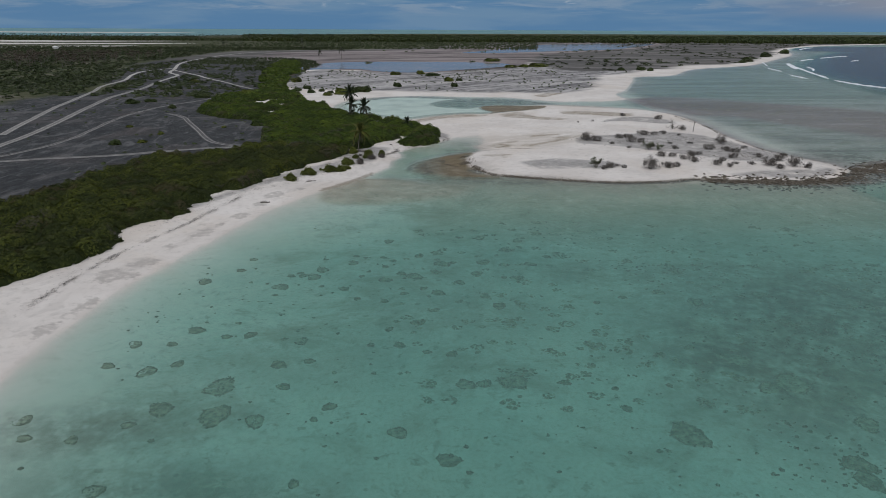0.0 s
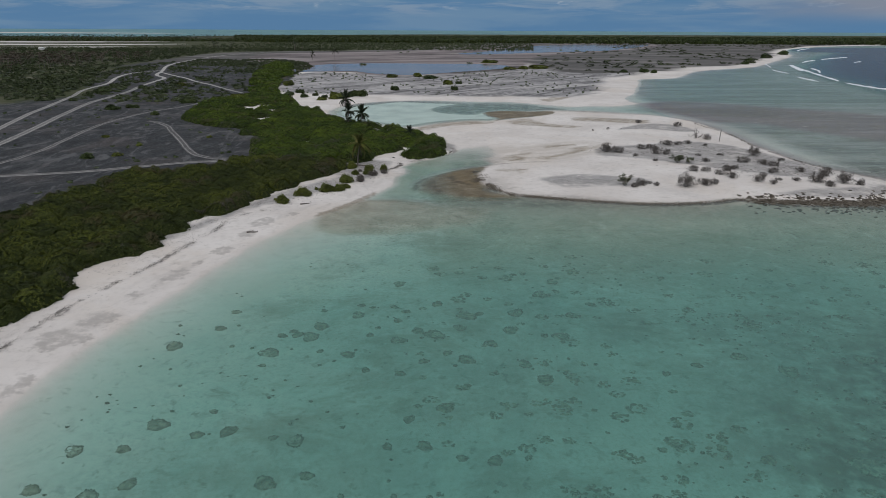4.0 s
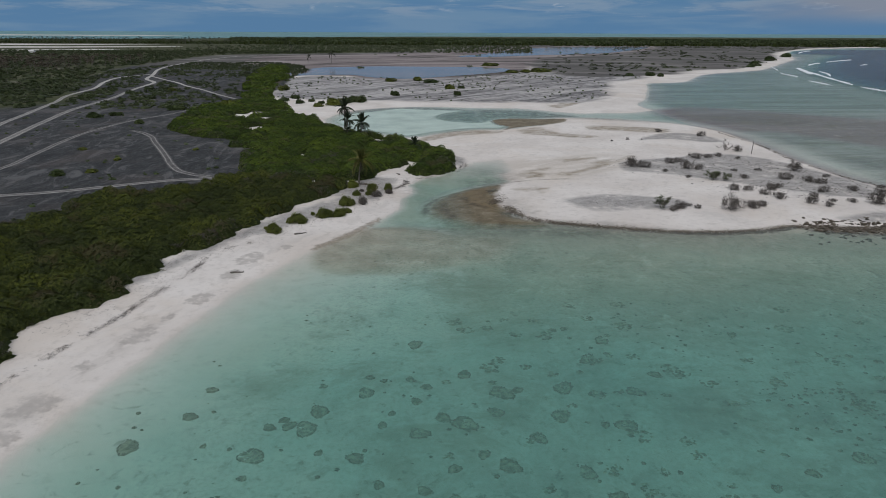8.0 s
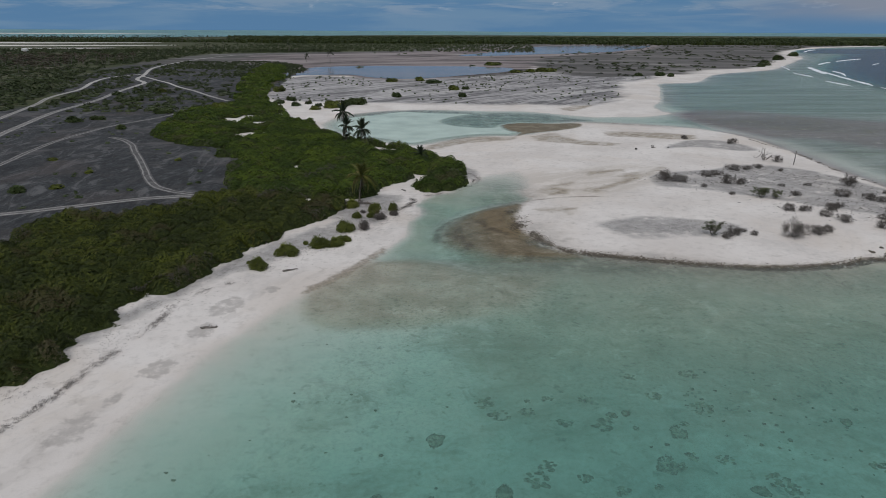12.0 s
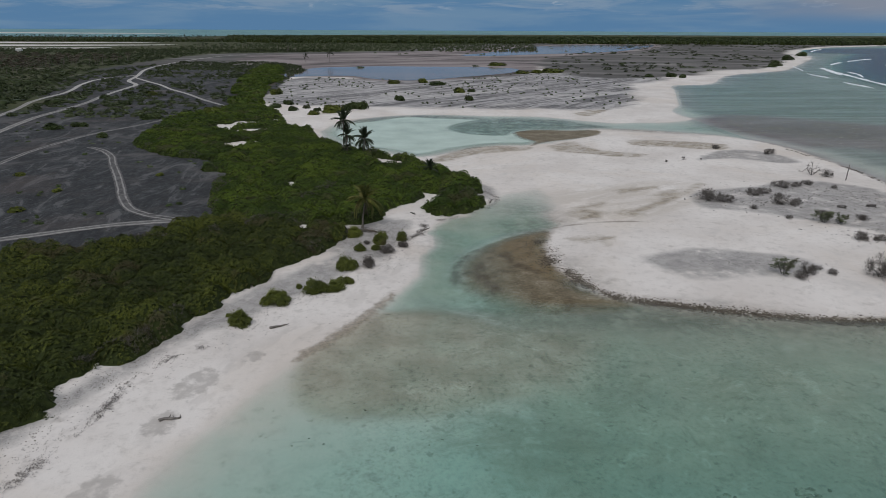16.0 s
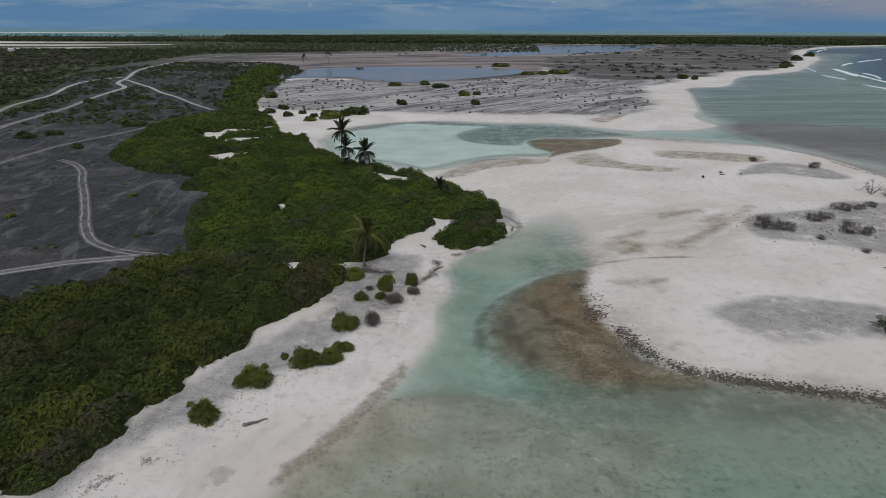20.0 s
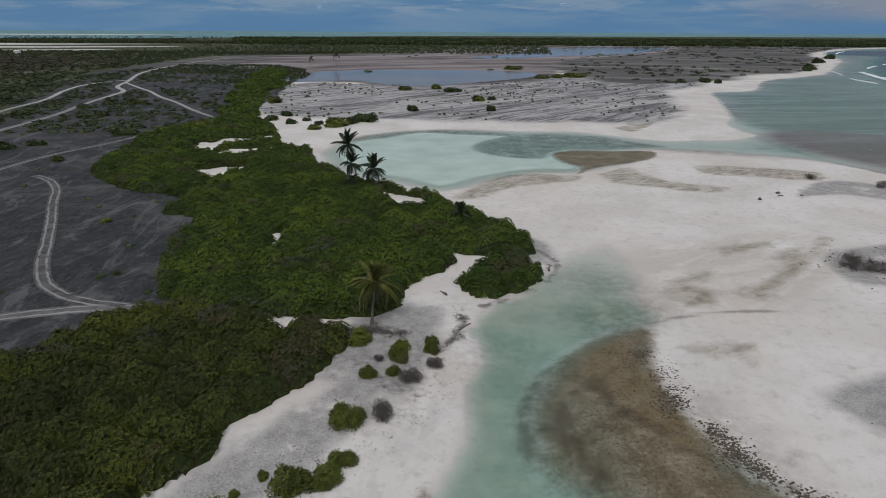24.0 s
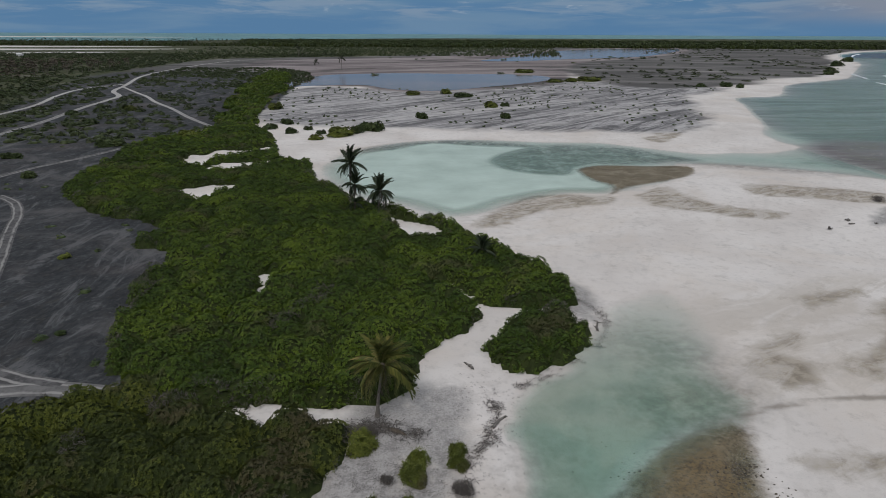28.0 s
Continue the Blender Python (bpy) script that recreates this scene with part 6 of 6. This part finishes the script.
strewn("rock_rubble", [(86, 230), (88, 208), (86, 190), (86, 170), (90, 154)], 0.5, 500, 146, M_STONE, (0.08, 0.3), "dark rubble along the ocean side of the sandbank", "stones", 0.5, 0.0)
strewn("sand_debris", [(24, 143), (34, 142), (40, 141)], (3.0, 1.2), 420, 147, M_LITTER, (0.04, 0.14), "grey debris strewn on the sandbank", "debris", 0.4, 0.0)
strewn("sand_debris", [(44, 176), (56, 176), (66, 180), (78, 172), (82, 155), (70, 152), (58, 158)], (5.0, 4.5), 3000, 148, M_LITTER, (0.06, 0.24), "dead twigs and litter between the dry shrubs", "debris", 0.4, -0.1)


# ---- coral heads in the shallow bay ----
def coral_head(seed, label, filled):
    """A micro-atoll one metre in radius: a broken ring of coral knobs round a low, sanded or weedy top."""
    rng = np.random.default_rng(seed)
    thing = tagged(new("coral_head", None), label, "coral", "coral heads in the bay")
    segs, ph = 26, rng.uniform(0, 6.28, 4)
    a = np.arange(segs) / segs * 6.283

    def reach(t):
        return 1 + 0.12 * np.sin(2 * t + ph[0]) + 0.09 * np.sin(3 * t + ph[1]) + 0.05 * np.sin(5 * t + ph[2])

    n = 150
    t = rng.uniform(0, 6.283, n)
    t = t[(0.75 + 0.5 * np.sin(t + ph[3]) + 0.3 * np.sin(3 * t + ph[1])) > rng.uniform(0, 0.8, n)]
    r = reach(t) * rng.normal(0.88, 0.05, len(t))
    size = rng.uniform(0.05, 0.11, len(t))
    v, f = pebbles(np.c_[np.cos(t) * r, np.sin(t) * r, np.full(len(t), -0.05)], size, rng.uniform(0.10, 0.26, len(t)), rng)
    part("rim", sheet("rim", v, tidy(f), M_CORAL, smooth=False), thing, "dark weedy coral knobs")
    rings = [(0.98, -0.2), (0.90, 0.04), (0.5, 0.10 if filled else 0.03), (0.22, 0.13 if filled else 0.02)]
    w1 = reach(a)
    v = np.vstack([np.c_[np.cos(a) * q * w1, np.sin(a) * q * w1, z + rng.normal(0, 0.02, segs)] for q, z in rings] + [[(0, 0, rings[-1][1])]])
    k = np.arange(4 * segs).reshape(-1, segs)
    nk = np.roll(k, -1, 1)
    f = np.vstack([np.c_[k[:-1].ravel(), nk[:-1].ravel(), nk[1:].ravel(), k[1:].ravel()], np.c_[k[-1], nk[-1], np.full(segs, 4 * segs), np.full(segs, 4 * segs)]])
    part("centre", sheet("centre", v, tidy(f), M_CORALMID if filled else M_CORALTOP), thing)
    n = 45 if filled else 16
    t, r = rng.uniform(0, 6.283, n), rng.uniform(0.05, 0.8, n)
    v, f = pebbles(np.c_[np.cos(t) * r, np.sin(t) * r, np.full(n, -0.02)], rng.uniform(0.04, 0.12, n), rng.uniform(0.08, 0.2, n), rng)
    part("knobs", sheet("knobs", v, tidy(f), M_CORAL, smooth=False), thing)
    return thing


CORALS = [coral_head(151, "ring of dark coral with a sandy middle under shallow water", False), coral_head(152, "broken coral ring with a sandy middle under water", False),
          coral_head(153, "dark rounded coral head under shallow water", True), coral_head(154, "wide pale coral ring under shallow water", False)]
HEADS_A = [(-27, 59.3, 1), (-23.3, 58.1, .6), (-20.9, 58.7, .8), (-23, 61.4, .4), (-26.1, 52.2, .7), (-28.4, 50.6, 1), (-31.9, 55.7, .8), (-32.5, 51.3, .7), (-20.6, 48.4, 1.6), (-28.3, 56.1, .6), (-14.8, 48.7, .7),
           (-13.4, 53.4, .6), (-16.3, 52.6, .9), (-10, 45.6, .7), (-3.7, 42, .9), (-11, 43.7, .4), (-24.5, 44.7, 1.2), (-19.6, 44, 1.6), (-15.9, 43.3, 1), (-34.8, 42.2, .8), (-33.3, 40, .6), (-29.6, 40.1, .6)]
HEADS_B = [(-26.2, 42.3, .6), (-23.4, 40.4, .3), (-10.9, 35.8, .5), (.5, 38.6, 1), (2.1, 37.2, .3), (-24.9, 34.6, .8), (2.2, 49.4, 1), (4, 49.6, .8), (6.8, 50, 1.5), (11.7, 49.9, .6), (16.2, 48.9, .4), (21.5, 49.5, .4),
           (16.4, 45.7, .6), (20.5, 42, 1.8), (17.4, 39.9, .3), (22.5, 55.2, .7), (-2.8, 62.3, .9), (-6, 60.6, .6), (-7.6, 56.9, .5), (-4.6, 57, .7), (-1.6, 55.5, .5), (1, 55.2, .7), (3.6, 55.5, .3), (33.3, 49.9, 1.9), (30.7, 49.1, 1.1)]
HEADS_C = [(32.3, 38.4, 1.3), (31.9, 36.6, 1.2), (30, 54.3, 1.5), (31.3, 68.4, 1.2), (6.9, 67, 1), (-10.5, 51.3, .3), (-6.7, 51.3, .3), (-4.1, 51.3, .25), (18.1, 39.9, .25), (-18.8, 75.7, .7), (-16.6, 77.8, 1), (-15.1, 57.5, .8),
           (-17, 57.9, .4), (39.7, 62.7, 1), (40.4, 70.7, 1.1), (36.3, 43.5, 1.2), (-3.5, 84.1, .8), (-12.7, 83.5, .5), (-11.3, 82.9, .4), (-8.8, 83.2, .5), (-7.2, 81.9, .6), (-12.8, 80.8, .9), (-16.9, 81.8, .4), (-8.1, 79.5, .6), (-10.2, 77.6, .4)]
HEADS_D = [(-10.9, 75.9, .5), (-19.4, 76.5, .5), (-20.4, 75.4, .6), (-17.3, 75.3, 1.1), (-15.7, 72.2, .4), (-12.7, 71.6, .8), (-7.7, 74.8, .9), (-3.8, 76.2, 1.2), (-5.7, 77, .8), (-.1, 80.9, 1.2), (1.4, 81.4, .6), (2.3, 74.2, .8), (4.7, 77.3, 1),
           (8.3, 76, .5), (10.1, 75.8, 1), (-.6, 70.7, 1), (-4.9, 70.4, .6), (-10.6, 68.6, .5), (-7.2, 68, .6), (5.3, 69.9, .8), (-2.5, 72.1, .6), (-27.5, 76.6, .7), (-31.9, 76.8, .25), (-25, 72.8, .3), (-30.8, 72.4, 1), (-20.9, 71.7, 1.1)]
HEADS_E = [(9.5, 86.9, 1.1), (6.9, 93.2, .5), (8.2, 93.5, .5), (12.5, 81.1, .9), (15.4, 84.1, .7), (11.8, 90.8, .9), (-8.5, 89.9, .9), (27.7, 71.4, .9), (22.7, 69.7, .6), (19, 68.1, .5), (26.7, 92, .6), (5.8, 81.8, 1.1), (-1, 77.8, .8), (-20.9, 69.2, .4), (-27, 80.7, .6)]
PALE = {(-20.6, 48.4), (6.8, 50), (2.2, 49.4), (33.3, 49.9), (31.3, 68.4), (9.5, 86.9), (-8.5, 89.9), (11.8, 90.8)}
rows = []
for x, y, s in HEADS_A + HEADS_B + HEADS_C + HEADS_D + HEADS_E:
    kind = 3 if (x, y) in PALE else 2 if s < 0.75 else (0, 2, 1, 2)[int(abs(x * 7 + y * 3)) % 4]
    rows.append((x, y + 0.5, max(s * 0.92, 0.22), 1.1 / (0.5 + s), kind))
row_of(CORALS, rows, 6)


def reef_lumps(name, count, seed, box, size, label, clump, keep):
    rng = np.random.default_rng(seed)
    q = np.c_[rng.uniform(box[0], box[2], count), rng.uniform(box[1], box[3], count)]
    q = q[(lumps(q, clump, seed) + rng.normal(0, 0.4, count) > keep) & (inside(q, WATER) > 6)]
    r = rng.uniform(size[0], size[1], len(q))
    v, f = pebbles(np.c_[q, lie(q) - 0.03], r, r * rng.uniform(0.4, 0.8, len(q)), rng)
    tagged(new(name, sheet(name, v, tidy(f), M_CORAL)), label, "coral", kind="stuff")


reef_lumps("coral_patches", 2600, 161, (14, 25, 75, 105), (0.06, 0.26), "dark coral growth on the bay's floor", 12, 0.35)
reef_lumps("coral_patches", 3600, 164, (24, 36, 64, 82), (0.06, 0.3), "dark weedy reef patch on the bay's floor", 7, 0.15)
def coral_clumps(name, count, seed, box, label):
    """Small broken rings and clumps of coral knobs, scattered in drifts, as one object."""
    rng = np.random.default_rng(seed)
    q = np.c_[rng.uniform(box[0], box[2], count), rng.uniform(box[1], box[3], count)]
    q = q[(lumps(q, 11, seed) + rng.normal(0, 0.5, count) > 0.0) & (inside(q, WATER) > 8)]
    big = rng.uniform(0.25, 1.0, len(q)) ** 1.5
    k = np.repeat(np.arange(len(q)), 26)
    t = rng.uniform(0, 6.283, len(k))
    r = big[k] * np.where(rng.uniform(0, 1, len(k)) < 0.65, rng.normal(0.9, 0.12, len(k)), rng.uniform(0, 0.8, len(k)))
    at = q[k] + np.c_[np.cos(t) * r, np.sin(t) * r * 0.85]
    size = rng.uniform(0.09, 0.24, len(k)) * (0.5 + big[k])
    v, f = pebbles(np.c_[at, lie(at) - 0.03], size, size * rng.uniform(0.3, 0.7, len(k)), rng)
    tagged(new(name, sheet(name, v, tidy(f), M_CORALMID, smooth=False)), label, "coral", kind="stuff")


coral_clumps("coral_patches", 420, 165, (-6, 46, 62, 100), "clumps and broken rings of dark coral under water")
reef_lumps("coral_patches", 650, 162, (-34, 28, 16, 98), (0.08, 0.3), "small coral lumps on the bay's floor", 9, 0.35)
reef_lumps("coral_patches", 260, 163, (-28, 105, -6, 128), (0.05, 0.16), "small weedy lumps in the shallows", 4, 0.2)


# ---- surf on the reef edge, a far hut ----
def surf(line, width, seed):
    """A band of broken white water, ragged along both sides and humped."""
    rng = np.random.default_rng(seed)
    p = curve(line, False, 3.0)
    s = np.gradient(p, axis=0)
    s = np.c_[s[:, 1], -s[:, 0]] / np.maximum(np.linalg.norm(s, axis=1), 1e-6)[:, None]
    ends = np.minimum(1, np.minimum(np.arange(len(p)), np.arange(len(p))[::-1]) / 4)
    wide = 0.34 * width * ends * (0.7 + 0.5 * np.abs(lumps(p, 12, seed)) + rng.uniform(-0.2, 0.2, len(p)))
    us = np.array([-0.5, -0.3, 0.0, 0.35, 0.5])
    zs = np.array([0.02, 0.45, 0.7, 0.25, 0.02])
    q = p[:, None] + s[:, None] * (us[None] * wide[:, None])[..., None]
    z = 0.02 + zs[None] * ends[:, None] * rng.uniform(0.5, 1.1, (len(p), 5))
    k = np.arange(len(p) * 5).reshape(-1, 5)
    f = np.c_[k[:-1, :-1].ravel(), k[:-1, 1:].ravel(), k[1:, 1:].ravel(), k[1:, :-1].ravel()]
    tagged(new("surf", sheet("surf", np.dstack([q, z]).reshape(-1, 3), f, M_FOAM)), "white breaking surf on the reef edge", "waves", kind="structure")


surf([(322, 590), (308, 550), (290, 505), (275, 465), (262, 430)], 7, 171)
surf([(258, 418), (252, 395), (250, 372), (251, 356), (248, 335)], 5, 179)
surf([(345, 640), (330, 606), (312, 566), (300, 540)], 14, 172)
surf([(330, 580), (318, 548), (300, 515)], 6, 180)
surf([(385, 690), (410, 722), (432, 745)], 9, 173)
surf([(450, 765), (490, 805), (530, 840)], 8, 174)
surf([(440, 690), (470, 722)], 6, 175)
surf([(256, 470), (250, 448), (246, 425)], 3, 176)
surf([(330, 660), (312, 618), (300, 590)], 3, 177)
surf([(285, 560), (276, 535), (270, 505)], 2.5, 181)
surf([(620, 1120), (680, 1210), (735, 1280)], 10, 178)

hut = tagged(new("hut", None), "small white hut far off in the scrub", "hut")
hut.matrix_basis = pose(-588, 972, zat(-588, 972))
bm = bmesh.new()
bmesh.ops.create_cube(bm, size=1.0, matrix=Matrix.Translation((0, 0, 1.6)) @ Matrix.Diagonal((7, 5, 3.2, 1)))
bmesh.ops.bevel(bm, geom=bm.edges[:], offset=0.08, segments=1)
me = bpy.data.meshes.new("walls")
bm.to_mesh(me)
bm.free()
me.materials.append(M_WHITE)
part("walls", me, hut)
part("roof", sheet("roof", [(-4, -3, 3.2), (4, -3, 3.2), (4, 3, 3.2), (-4, 3, 3.2), (-4, 0, 4.6), (4, 0, 4.6)], [(0, 1, 5, 4), (2, 3, 4, 5)], M_WHITE, smooth=False), hut, "low pitched white roof")
